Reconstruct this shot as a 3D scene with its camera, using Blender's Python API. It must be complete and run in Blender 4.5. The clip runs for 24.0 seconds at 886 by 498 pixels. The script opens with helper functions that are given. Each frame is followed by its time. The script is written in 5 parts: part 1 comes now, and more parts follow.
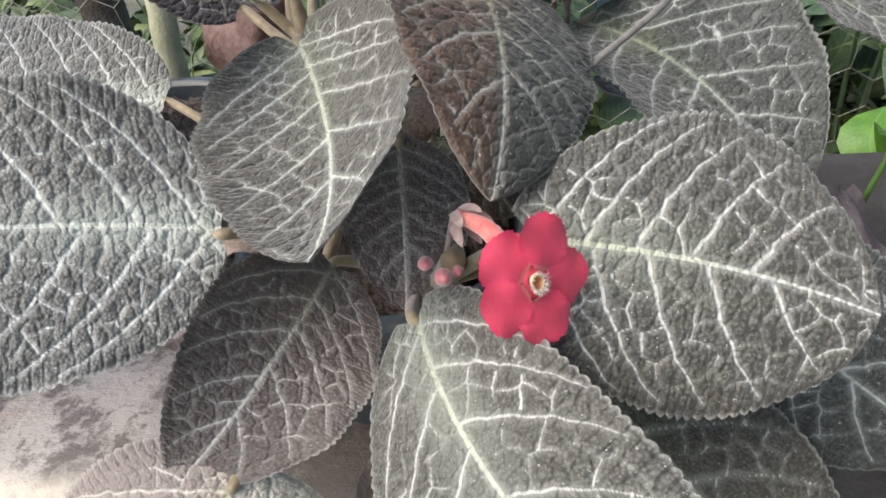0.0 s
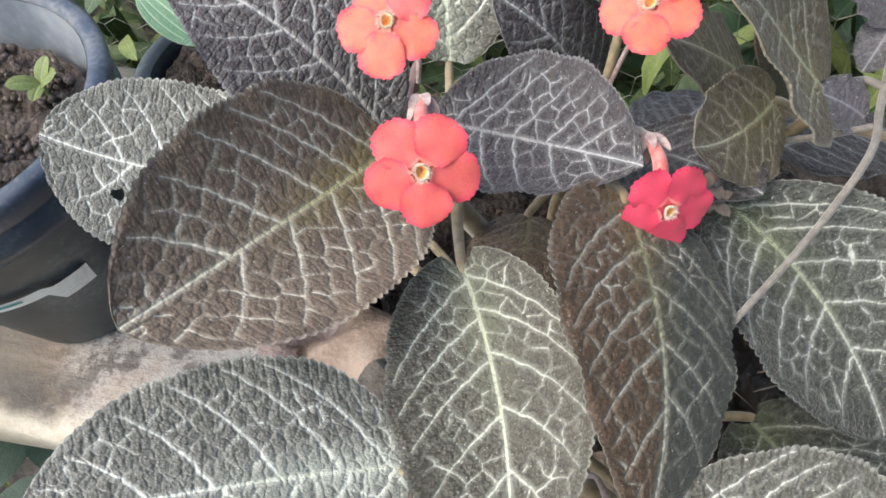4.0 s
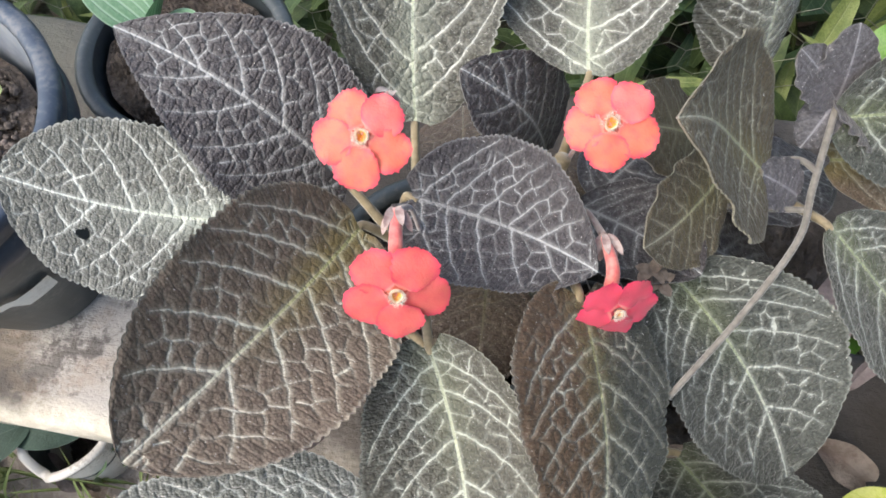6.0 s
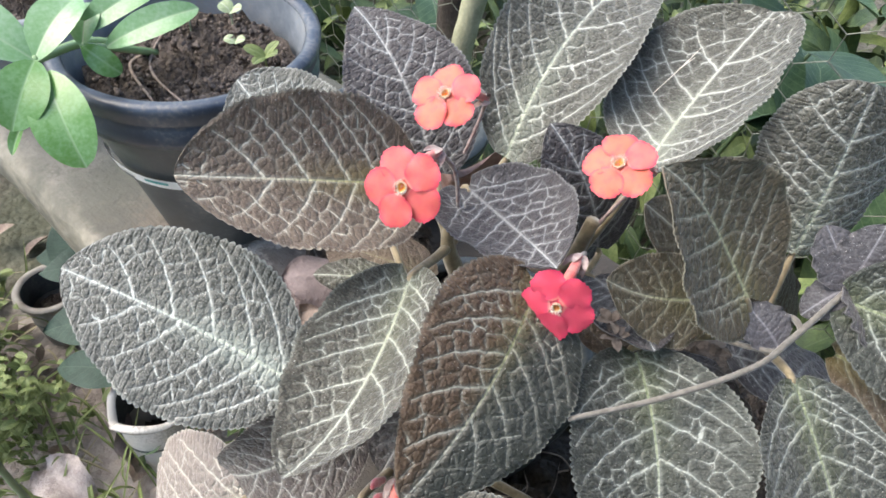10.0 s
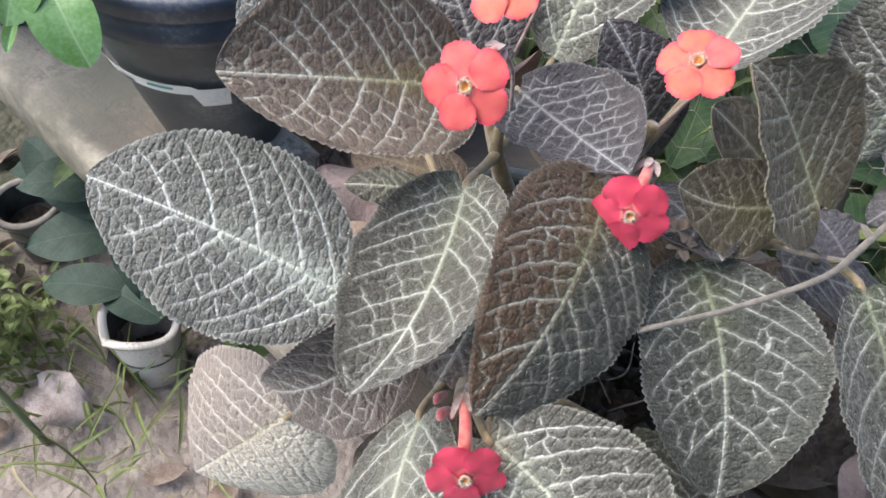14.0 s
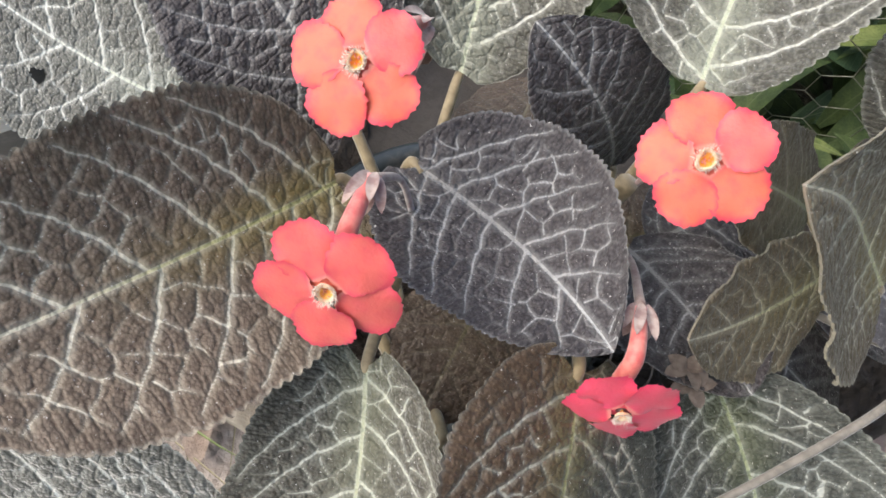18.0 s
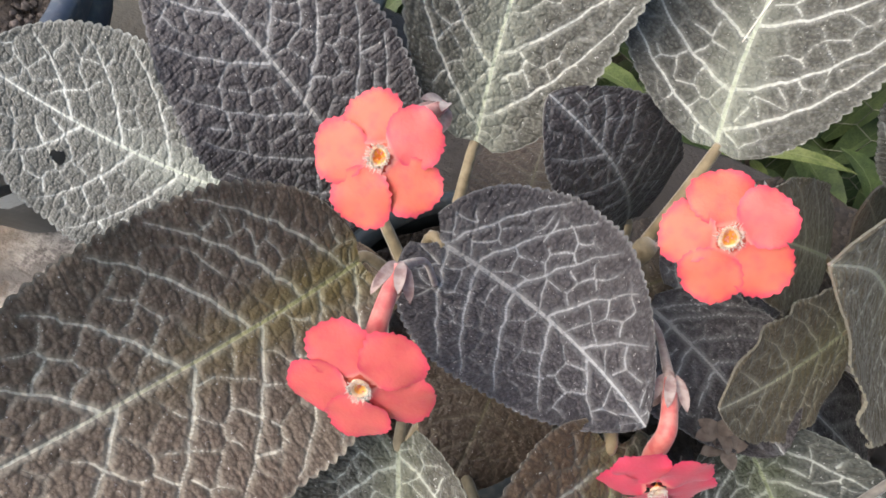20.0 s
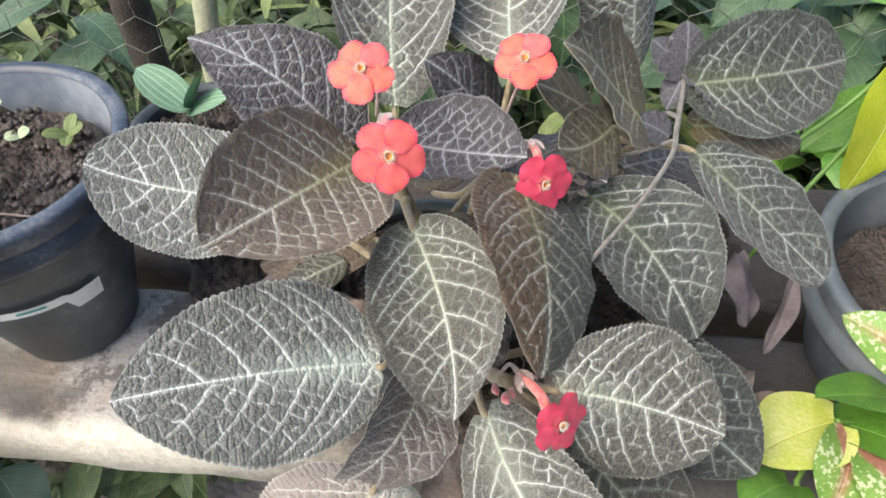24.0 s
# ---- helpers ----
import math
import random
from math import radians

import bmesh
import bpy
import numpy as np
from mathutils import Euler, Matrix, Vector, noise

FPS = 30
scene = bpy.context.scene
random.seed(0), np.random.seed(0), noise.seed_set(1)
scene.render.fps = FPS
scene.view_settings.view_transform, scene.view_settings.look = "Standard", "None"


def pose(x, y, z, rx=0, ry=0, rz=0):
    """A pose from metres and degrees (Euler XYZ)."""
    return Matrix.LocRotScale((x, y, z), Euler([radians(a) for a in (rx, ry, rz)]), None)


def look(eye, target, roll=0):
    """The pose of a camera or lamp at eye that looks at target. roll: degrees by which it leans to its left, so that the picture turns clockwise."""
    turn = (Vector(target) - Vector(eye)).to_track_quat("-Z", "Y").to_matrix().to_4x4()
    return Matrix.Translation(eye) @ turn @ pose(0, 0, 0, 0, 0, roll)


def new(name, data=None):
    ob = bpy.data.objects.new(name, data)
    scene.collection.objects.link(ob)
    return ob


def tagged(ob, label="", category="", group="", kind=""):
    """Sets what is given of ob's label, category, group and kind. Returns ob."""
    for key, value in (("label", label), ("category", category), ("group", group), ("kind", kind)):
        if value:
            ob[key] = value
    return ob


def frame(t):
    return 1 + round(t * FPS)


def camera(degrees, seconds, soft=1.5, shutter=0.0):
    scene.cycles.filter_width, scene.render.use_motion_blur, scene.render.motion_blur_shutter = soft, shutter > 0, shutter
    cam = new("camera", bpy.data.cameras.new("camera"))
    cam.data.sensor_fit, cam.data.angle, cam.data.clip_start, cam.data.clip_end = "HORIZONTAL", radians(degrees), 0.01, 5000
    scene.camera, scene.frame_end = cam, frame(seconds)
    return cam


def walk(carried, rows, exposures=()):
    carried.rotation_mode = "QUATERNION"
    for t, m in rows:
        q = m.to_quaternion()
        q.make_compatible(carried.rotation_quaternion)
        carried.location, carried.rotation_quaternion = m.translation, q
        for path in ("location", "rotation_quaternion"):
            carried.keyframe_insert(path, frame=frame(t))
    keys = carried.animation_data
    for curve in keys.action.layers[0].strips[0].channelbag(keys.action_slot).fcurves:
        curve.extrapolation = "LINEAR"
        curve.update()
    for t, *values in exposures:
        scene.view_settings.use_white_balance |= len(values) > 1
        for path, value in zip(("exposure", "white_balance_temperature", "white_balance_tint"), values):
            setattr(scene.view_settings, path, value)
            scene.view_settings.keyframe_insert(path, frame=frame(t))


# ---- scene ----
cam = camera(63.3, 24.0, soft=1.7)
METRES, EYE, TILT, LEAN, TURN = 1.0, 0.70, -36.5, 6.43, 8.2
ROWS = [
    (0.0, 0.0, 0.0, 0.0, 0.0, 0.0, -0.0),
    (0.5, -0.0088, -0.0047, 0.0227, 0.35, 0.5, -1.31),
    (1.0, -0.0159, -0.0054, 0.0399, 1.07, 0.02, -1.69),
    (1.5, -0.0253, 0.002, 0.0568, 3.35, -0.79, -2.51),
    (2.0, -0.0282, 0.0018, 0.0717, 3.55, -2.31, -3.58),
    (2.5, -0.0314, 0.0034, 0.0896, 3.43, -7.85, -3.14),
    (4.5, -0.0501, 0.0004, 0.1495, 0.19, -24.24, -4.53),
    (5.0, -0.0565, 0.004, 0.1626, -1.78, -27.14, -5.61),
    (5.5, -0.0601, 0.0107, 0.1795, -2.64, -28.98, -5.99),
    (6.0, -0.0576, 0.0143, 0.1995, -2.32, -30.37, -5.98),
    (6.5, -0.0562, 0.0237, 0.206, 0.58, -31.36, -6.35),
    (7.0, -0.0326, 0.0294, 0.201, 8.17, -31.42, -14.2),
    (7.5, -0.0143, 0.0246, 0.2076, 18.45, -32.98, -19.22),
    (8.0, 0.0083, 0.0164, 0.2084, 22.66, -30.69, -22.97),
    (8.5, 0.0171, 0.0057, 0.1882, 25.4, -28.52, -25.57),
    (9.0, 0.0168, -0.009, 0.1787, 22.3, -22.72, -25.19),
    (9.5, 0.0187, -0.0369, 0.1661, 19.79, -17.38, -24.76),
    (10.0, 0.0418, -0.057, 0.1437, 24.64, -16.98, -27.55),
    (10.5, 0.0676, -0.0927, 0.1469, 28.52, -12.53, -29.43),
    (11.0, 0.0775, -0.1164, 0.1355, 29.59, -12.67, -30.34),
    (11.5, 0.0884, -0.129, 0.1225, 31.72, -16.41, -32.06),
    (13.5, 0.0323, -0.0759, 0.1095, 24.61, -21.09, -29.99),
    (14.0, 0.0129, -0.0544, 0.1215, 21.89, -22.42, -28.24),
    (14.5, -0.0029, -0.032, 0.132, 19.33, -22.6, -26.25),
    (15.0, -0.0107, -0.0144, 0.14, 17.84, -24.35, -24.94),
    (15.5, -0.0206, 0.001, 0.1456, 16.72, -27.35, -23.67),
    (16.0, -0.0295, 0.0196, 0.1524, 15.31, -29.63, -23.1),
    (16.5, -0.0364, 0.0365, 0.1566, 15.04, -32.37, -22.22),
    (17.0, -0.0407, 0.0482, 0.1666, 14.0, -33.86, -21.44),
    (17.5, -0.0399, 0.0596, 0.1728, 13.09, -35.32, -20.28),
    (18.0, -0.0389, 0.0714, 0.1805, 12.32, -36.77, -20.06),
    (18.5, -0.0438, 0.0801, 0.1862, 12.25, -37.75, -19.28),
    (20.5, -0.0485, 0.0756, 0.192, 10.54, -32.99, -16.38),
    (21.0, -0.0476, 0.0634, 0.1796, 9.58, -30.55, -14.84),
    (21.5, -0.0475, 0.0529, 0.1681, 8.06, -28.73, -13.66),
    (22.0, -0.0456, 0.0417, 0.1543, 6.55, -25.84, -13.23),
    (22.5, -0.0384, 0.0125, 0.1498, 3.17, -22.3, -10.37),
    (23.0, -0.047, -0.03, 0.139, 0.49, -18.21, -8.13),
    (23.5, -0.0603, -0.0658, 0.1206, -2.36, -15.77, -6.2),
    (24.0, -0.0598, -0.1113, 0.1151, -5.51, -12.24, -3.56),
]
walk(cam, [(t, pose(0, 0, EYE, TILT, LEAN, TURN) @ pose(METRES * x, METRES * y, METRES * z, 90 + pitch, roll, yaw)) for t, x, y, z, yaw, pitch, roll in ROWS],
     [(0.0, 0.89, 6800, 11), (2.0, 1.10, 6880, 9), (5.0, 1.03, 6800, 8), (8.0, 1.05, 6830, 8), (9.0, 1.05, 6850, 8), (10.0, 1.22, 6720, 8), (11.0, 1.20, 6620, 9), (14.0, 1.00, 6650, 11), (16.0, 0.93, 6850, 11), (18.0, 0.88, 6980, 9), (21.0, 0.78, 6980, 11), (23.0, 1.06, 6880, 8), (24.0, 1.07, 6850, 8)])

# ---------- world and light: soft daylight, open sky in front, foliage behind ----------
world = bpy.data.worlds.new("world")
scene.world = world
world.use_nodes = True
wn = world.node_tree.nodes
sky = wn.new("ShaderNodeTexSky")
sky.sky_type = "NISHITA"
sky.sun_disc = False
sky.sun_elevation, sky.sun_rotation = radians(52), radians(242)
sky.air_density, sky.dust_density = 1.0, 2.5
wn["Background"].inputs[1].default_value = 0.165
world.node_tree.links.new(sky.outputs[0], wn["Background"].inputs[0])
sun = new("sun", bpy.data.lights.new("sun", "SUN"))
sun.data.energy, sun.data.angle, sun.data.color = 1.6, radians(60), (1.0, 0.95, 0.88)
sun.matrix_world = look((-1.8, -1.1, 3.3), (0, 0.2, 0.5))


# ---------- material kit ----------
class Mat:
    def __init__(self, name, rough=0.7):
        self.m = bpy.data.materials.new(name)
        self.m.use_nodes = True
        self.t = self.m.node_tree
        self.b = self.t.nodes["Principled BSDF"]
        self.b.inputs["Roughness"].default_value = rough

    def n(self, kind, **kw):
        nd = self.t.nodes.new("ShaderNode" + kind)
        for k, v in kw.items():
            if k in nd.inputs:
                nd.inputs[k].default_value = v
        return nd

    def link(self, a, b):
        self.t.links.new(a, b)

    def put(self, sock, v):
        if isinstance(v, (int, float)):
            sock.default_value = v
        elif isinstance(v, tuple):
            sock.default_value = (*v, 1) if len(v) == 3 and len(sock.default_value) == 4 else v
        else:
            self.link(v, sock)

    def math(self, op, a, b=0.0, c=0.0, clamp=False):
        nd = self.n("Math")
        nd.operation, nd.use_clamp = op, clamp
        for i, v in enumerate((a, b, c)):
            self.put(nd.inputs[i], v)
        return nd.outputs[0]

    def mix(self, f, a, b, blend="MIX"):
        nd = self.n("Mix")
        nd.data_type, nd.blend_type = "RGBA", blend
        self.put(nd.inputs[0], f)
        self.put(nd.inputs[6], a)
        self.put(nd.inputs[7], b)
        return nd.outputs[2]

    def step(self, v, lo, hi, a=0.0, b=1.0):
        nd = self.n("MapRange")
        nd.interpolation_type = "SMOOTHSTEP"
        for i, x in enumerate((v, lo, hi, a, b)):
            self.put(nd.inputs[i], x)
        return nd.outputs[0]

    def coords(self, kind="Object"):
        return self.n("TexCoord").outputs[kind]

    def noise(self, scale, vec=None, detail=3.0, rough=0.55):
        nd = self.n("TexNoise", Scale=scale, Detail=detail, Roughness=rough)
        self.link(vec if vec is not None else self.coords(), nd.inputs["Vector"])
        return nd.outputs[0]

    def voronoi(self, scale, vec=None, feature="F1", out=0):
        nd = self.n("TexVoronoi", Scale=scale)
        nd.feature = feature
        self.link(vec if vec is not None else self.coords(), nd.inputs["Vector"])
        return nd.outputs[out]

    def attr(self, name):
        nd = self.n("Attribute")
        nd.attribute_name = name
        return nd

    def bump(self, h, strength, dist):
        nd = self.n("Bump", Strength=strength, Distance=dist)
        self.link(h, nd.inputs["Height"])
        self.link(nd.outputs[0], self.b.inputs["Normal"])

    def done(self, col=None, **kw):
        if col is not None:
            self.put(self.b.inputs["Base Color"], col)
        for k, v in kw.items():
            self.put(self.b.inputs[k.replace("_", " ")], v)
        return self.m


def simple(name, a, b, scale=60.0, rough=0.7, bump=0.3, dist=0.001, fine=400.0, **kw):
    """Two tones mixed by noise at two scales, with fine relief."""
    m = Mat(name, rough)
    n1, n2 = m.noise(scale), m.noise(fine)
    f = m.math("ADD", m.math("MULTIPLY", n1, 0.7), m.math("MULTIPLY", n2, 0.3))
    m.bump(n2, bump, dist)
    return m.done(m.mix(m.step(f, 0.35, 0.65), a, b), **kw)


def velvet_leaf(name, cell, cell2, vein, mid, halo, halo_amount, vein_amount, sheen=0.38, relief=0.9, other=None, flip=False):
    """Quilted hairy leaf: dark puffed cells between silver veins."""
    m = Mat(name, 0.55)
    lc = m.attr("lc")
    sep = m.n("SeparateXYZ")
    m.link(lc.outputs["Vector"], sep.inputs[0])
    x, y, vn = sep.outputs
    vd = m.attr("vd").outputs["Fac"]
    au = m.attr("au").outputs["Fac"]
    vl = m.attr("vl").outputs["Fac"]
    sl = m.attr("sl").outputs["Fac"]
    flat = m.n("CombineXYZ")
    m.link(x, flat.inputs[0])
    m.link(y, flat.inputs[1])
    flat = flat.outputs[0]
    ax = m.math("ABSOLUTE", x)
    grain = m.noise(1.5, flat, 3.0, 0.65)
    coarse = m.noise(0.14, flat, 2.0)
    mottle = m.noise(0.5, flat, 2.0)
    wmid = m.math("MULTIPLY_ADD", sl, -0.45, 0.75)
    vm = m.step(ax, m.math("MULTIPLY", wmid, 0.4), wmid, 1.0, 0.0)
    vw = m.math("ADD", vn, m.math("MULTIPLY", m.math("SUBTRACT", grain, 0.5), 0.30))
    vmain = m.math("MULTIPLY", m.step(vw, -0.16, 0.22, 1.0, 0.0), m.step(mottle, 0.2, 0.6, 0.62, 1.0))
    haze = m.math("MULTIPLY", m.step(vn, 0.0, 1.2, 0.22, 0.0), m.step(mottle, 0.3, 0.65, 0.5, 1.0))
    glow = m.math("MULTIPLY", m.step(vl, 0.0, 1.6, 0.30, 0.0), m.step(au, 0.1, 0.9, 1.0, 0.35))
    veins = m.math("MULTIPLY", m.math("MAXIMUM", m.math("MAXIMUM", vmain, haze), glow), vein_amount)
    pits = m.voronoi(1.15, flat)
    tone = m.math("ADD", m.math("MULTIPLY", m.step(pits, 0.15, 0.75, 1.0, 0.0), 0.55), m.math("ADD", m.math("MULTIPLY", grain, 0.20), m.math("MULTIPLY", coarse, 0.30)))
    col = m.mix(m.step(tone, 0.25, 0.75), cell, cell2)
    # second tone over one half, for light painted across the midrib
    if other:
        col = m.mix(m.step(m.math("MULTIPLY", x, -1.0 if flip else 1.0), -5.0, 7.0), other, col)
    speck = m.math("MULTIPLY", m.step(m.noise(2.4, flat, 2.0, 0.7), 0.55, 0.72), m.step(mottle, 0.35, 0.65, 0.04, 0.20))
    col = m.mix(speck, col, vein)
    hz = m.math("MULTIPLY", m.step(ax, 0.5, 13.0, 1.0, 0.0), m.step(sl, 0.05, 0.75, 1.0, 0.0))
    col = m.mix(m.math("MULTIPLY", hz, halo_amount), col, halo)
    col = m.mix(veins, col, m.mix(m.math("MULTIPLY", hz, 0.5), vein, mid))
    col = m.mix(m.math("MULTIPLY", vm, 0.92), col, m.mix(m.step(sl, 0.25, 0.95), mid, vein))
    col = m.mix(m.step(au, 0.96, 1.0, 0.0, 0.3), col, vein)
    dust = m.math("MULTIPLY", m.step(m.noise(0.8, flat, 1.0), 0.66, 0.72), m.step(m.noise(3.5, flat), 0.54, 0.62))
    col = m.mix(dust, col, (0.75, 0.75, 0.72))
    h = m.math("MULTIPLY", m.step(vn, -0.3, 0.9), 0.55)
    h = m.math("ADD", h, m.math("MULTIPLY", m.step(vd, 0.0, 0.55), 0.50))
    h = m.math("ADD", h, m.math("ADD", m.math("MULTIPLY", grain, 0.18), m.math("MULTIPLY", pits, -0.72)))
    m.bump(h, relief * 0.72, 0.0008)
    return m.done(col, Sheen_Weight=sheen, Sheen_Roughness=0.45, Sheen_Tint=(0.95, 0.93, 0.9), Specular_IOR_Level=0.4)


SILVER = (0.56, 0.575, 0.525)
LEAF = {
    "grey": velvet_leaf("leaf_grey_green", (0.053, 0.052, 0.042), (0.108, 0.108, 0.090), SILVER, (0.44, 0.48, 0.36), (0.33, 0.36, 0.29), 0.48, 0.95, 0.42),
    "silver": velvet_leaf("leaf_silver_teal", (0.075, 0.077, 0.068), (0.150, 0.155, 0.138), (0.62, 0.65, 0.61), (0.50, 0.55, 0.46), (0.38, 0.42, 0.37), 0.75, 0.95, 0.95, 0.9),
    "brown": velvet_leaf("leaf_bronze", (0.110, 0.081, 0.058), (0.164, 0.127, 0.096), (0.60, 0.58, 0.48), (0.36, 0.35, 0.15), (0.195, 0.150, 0.045), 0.80, 1.0, 0.22, 0.55),
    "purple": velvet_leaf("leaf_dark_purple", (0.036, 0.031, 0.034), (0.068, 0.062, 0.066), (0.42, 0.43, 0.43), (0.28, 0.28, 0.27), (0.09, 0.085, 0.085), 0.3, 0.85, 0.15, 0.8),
    "teal": velvet_leaf("leaf_teal_grey", (0.036, 0.040, 0.034), (0.070, 0.077, 0.067), (0.44, 0.47, 0.43), (0.24, 0.28, 0.16), (0.10, 0.12, 0.06), 0.55, 0.88, 0.32, 0.9),
    # Grey half paints the light reflected off a bronze leaf
    "half_lit": velvet_leaf("leaf_bronze_half_lit", (0.072, 0.044, 0.026), (0.100, 0.066, 0.041), (0.40, 0.40, 0.34), (0.24, 0.25, 0.12), (0.13, 0.115, 0.05), 0.6, 0.9, 0.16, 0.7, (0.046, 0.050, 0.043)),
    "young": velvet_leaf("leaf_young_mauve", (0.060, 0.057, 0.062), (0.100, 0.096, 0.104), (0.26, 0.26, 0.28), (0.22, 0.21, 0.23), (0.12, 0.11, 0.13), 0.3, 0.35, 0.3, 0.4),
    "olive": velvet_leaf("leaf_olive", (0.049, 0.045, 0.034), (0.092, 0.089, 0.070), (0.50, 0.52, 0.45), (0.38, 0.40, 0.28), (0.15, 0.160, 0.10), 0.50, 0.95, 0.40),
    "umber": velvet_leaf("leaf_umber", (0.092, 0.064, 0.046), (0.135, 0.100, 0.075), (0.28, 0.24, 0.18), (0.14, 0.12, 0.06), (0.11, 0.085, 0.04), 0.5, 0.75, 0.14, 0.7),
    "khaki": velvet_leaf("leaf_khaki", (0.078, 0.064, 0.042), (0.118, 0.098, 0.066), (0.46, 0.45, 0.36), (0.36, 0.37, 0.22), (0.17, 0.155, 0.07), 0.5, 0.85, 0.16, 0.5),
    "mauve": velvet_leaf("leaf_mauve_brown", (0.082, 0.066, 0.060), (0.125, 0.106, 0.096), (0.50, 0.49, 0.45), (0.36, 0.36, 0.28), (0.17, 0.15, 0.12), 0.5, 0.95, 0.35, 0.8),
    # Sunlight is painted cream on one half, the other half left darker tan
    "pale": velvet_leaf("leaf_sunlight_tan", (0.50, 0.46, 0.38), (0.64, 0.60, 0.51), (0.70, 0.66, 0.58), (0.45, 0.42, 0.28), (0.42, 0.39, 0.30), 0.2, 0.8, other=(0.25, 0.21, 0.185), flip=True),
}
PETIOLE = simple("petiole_hairy", (0.20, 0.155, 0.085), (0.34, 0.27, 0.16), 250, 0.6, 0.4, 0.0006, Sheen_Weight=0.5)
STOLON = simple("stolon_grey", (0.15, 0.135, 0.115), (0.25, 0.23, 0.20), 300, 0.7, 0.4, 0.0005, Sheen_Weight=0.5)
SEPAL = simple("sepal_hairy", (0.26, 0.16, 0.15), (0.42, 0.33, 0.30), 400, 0.7, 0.4, 0.0005, Sheen_Weight=0.6)
WITHERED = simple("calyx_withered", (0.11, 0.085, 0.070), (0.19, 0.155, 0.130), 400, 0.8, 0.4, 0.0005, Sheen_Weight=0.3)
TUBE = simple("corolla_tube", (0.62, 0.10, 0.10), (0.72, 0.24, 0.20), 300, 0.6, 0.4, 0.0004, Sheen_Weight=0.6)
BUD = simple("bud_pink", (0.62, 0.13, 0.15), (0.70, 0.28, 0.26), 400, 0.6, 0.5, 0.0005, Sheen_Weight=0.7)


def petal_mat(name, warm, deep):
    m = Mat(name, 0.55)
    at = m.attr("lc").outputs["Vector"]
    sep = m.n("SeparateXYZ")
    m.link(at, sep.inputs[0])
    r = sep.outputs[2]
    f = m.noise(0.22, at, 2.0)
    col = m.mix(m.step(f, 0.40, 0.75, 0.0, 0.45), warm, deep)
    col = m.mix(m.step(m.math("ADD", r, m.math("MULTIPLY", f, 0.3)), 0.94, 1.18, 0.0, 0.95), col, deep)
    col = m.mix(m.step(sep.outputs[1], 2.6, 3.6, 0.35, 0.0), col, (0.85, 0.55, 0.36))
    lines = m.noise(1.4, at, 2.0)
    m.bump(lines, 0.25, 0.0004)
    return m.done(col, Sheen_Weight=0.25, Sheen_Roughness=0.4, Subsurface_Weight=0.25, Subsurface_Radius=(0.004, 0.001, 0.0008), Subsurface_Scale=0.6)


# Same red petal twice: orange copy paints the brighter light on upper flowers
PETAL_ORANGE_LIT = petal_mat("petal_orange_lit", (0.71, 0.150, 0.090), (0.69, 0.055, 0.100))
PETAL_PINK = petal_mat("petal_rose_red", (0.70, 0.125, 0.110), (0.68, 0.052, 0.102))
PETAL_RED_DIM = petal_mat("petal_crimson_dim", (0.73, 0.070, 0.128), (0.71, 0.042, 0.116))
THROAT_RING = simple("throat_cream", (0.66, 0.34, 0.22), (0.74, 0.62, 0.42), 700, 0.6, 0.4, 0.0004)
CORE = simple("corolla_core", (0.71, 0.12, 0.09), (0.73, 0.16, 0.10), 500, 0.6, 0.2, 0.0003)
CORE_RED = simple("corolla_core_red", (0.80, 0.06, 0.13), (0.82, 0.11, 0.15), 500, 0.6, 0.2, 0.0003)
HAIR = simple("throat_hair_white", (0.78, 0.70, 0.60), (0.85, 0.80, 0.72), 700, 0.6, 0.1, 0.0002)
THROAT = simple("throat_orange", (0.78, 0.48, 0.10), (0.70, 0.22, 0.04), 900, 0.6, 0.3, 0.0003)


# ---------- mesh kit ----------
def obj(name, V, Fc, mat, parent=None, label="", smooth=True, mats=None):
    me = bpy.data.meshes.new(name)
    V = np.asarray(V, dtype=float)
    me.from_pydata(V.tolist(), [], Fc.tolist() if isinstance(Fc, np.ndarray) else [list(map(int, f)) for f in Fc])
    for mm in (mats or [mat]):
        me.materials.append(mm)
    if smooth:
        me.polygons.foreach_set("use_smooth", np.ones(len(me.polygons), dtype=bool))
    ob = new(name, me)
    if parent is not None:
        ob.parent = parent
    if label:
        ob["label"] = label
    return ob


def empty(name, at=(0, 0, 0)):
    e = new(name)
    e.empty_display_size = 0.02
    e.location = at
    return e


def thing(name, label, category, group="", kind=""):
    return tagged(empty(name), label, category, group, kind)


def spline(P, n):
    """A smooth line of n points through P."""
    P = np.asarray(P, dtype=float)
    if len(P) == 2:
        return P[0] + np.outer(np.linspace(0, 1, n), P[1] - P[0])
    Q = np.vstack([2 * P[0] - P[1], P, 2 * P[-1] - P[-2]])
    out = []
    for s in np.linspace(0, len(P) - 1 - 1e-9, n):
        i = int(s)
        t = s - i
        a, b, c, d = Q[i:i + 4]
        out.append(0.5 * (2 * b + (c - a) * t + (2 * a - 5 * b + 4 * c - d) * t * t + (3 * b - a - 3 * c + d) * t ** 3))
    return np.array(out)


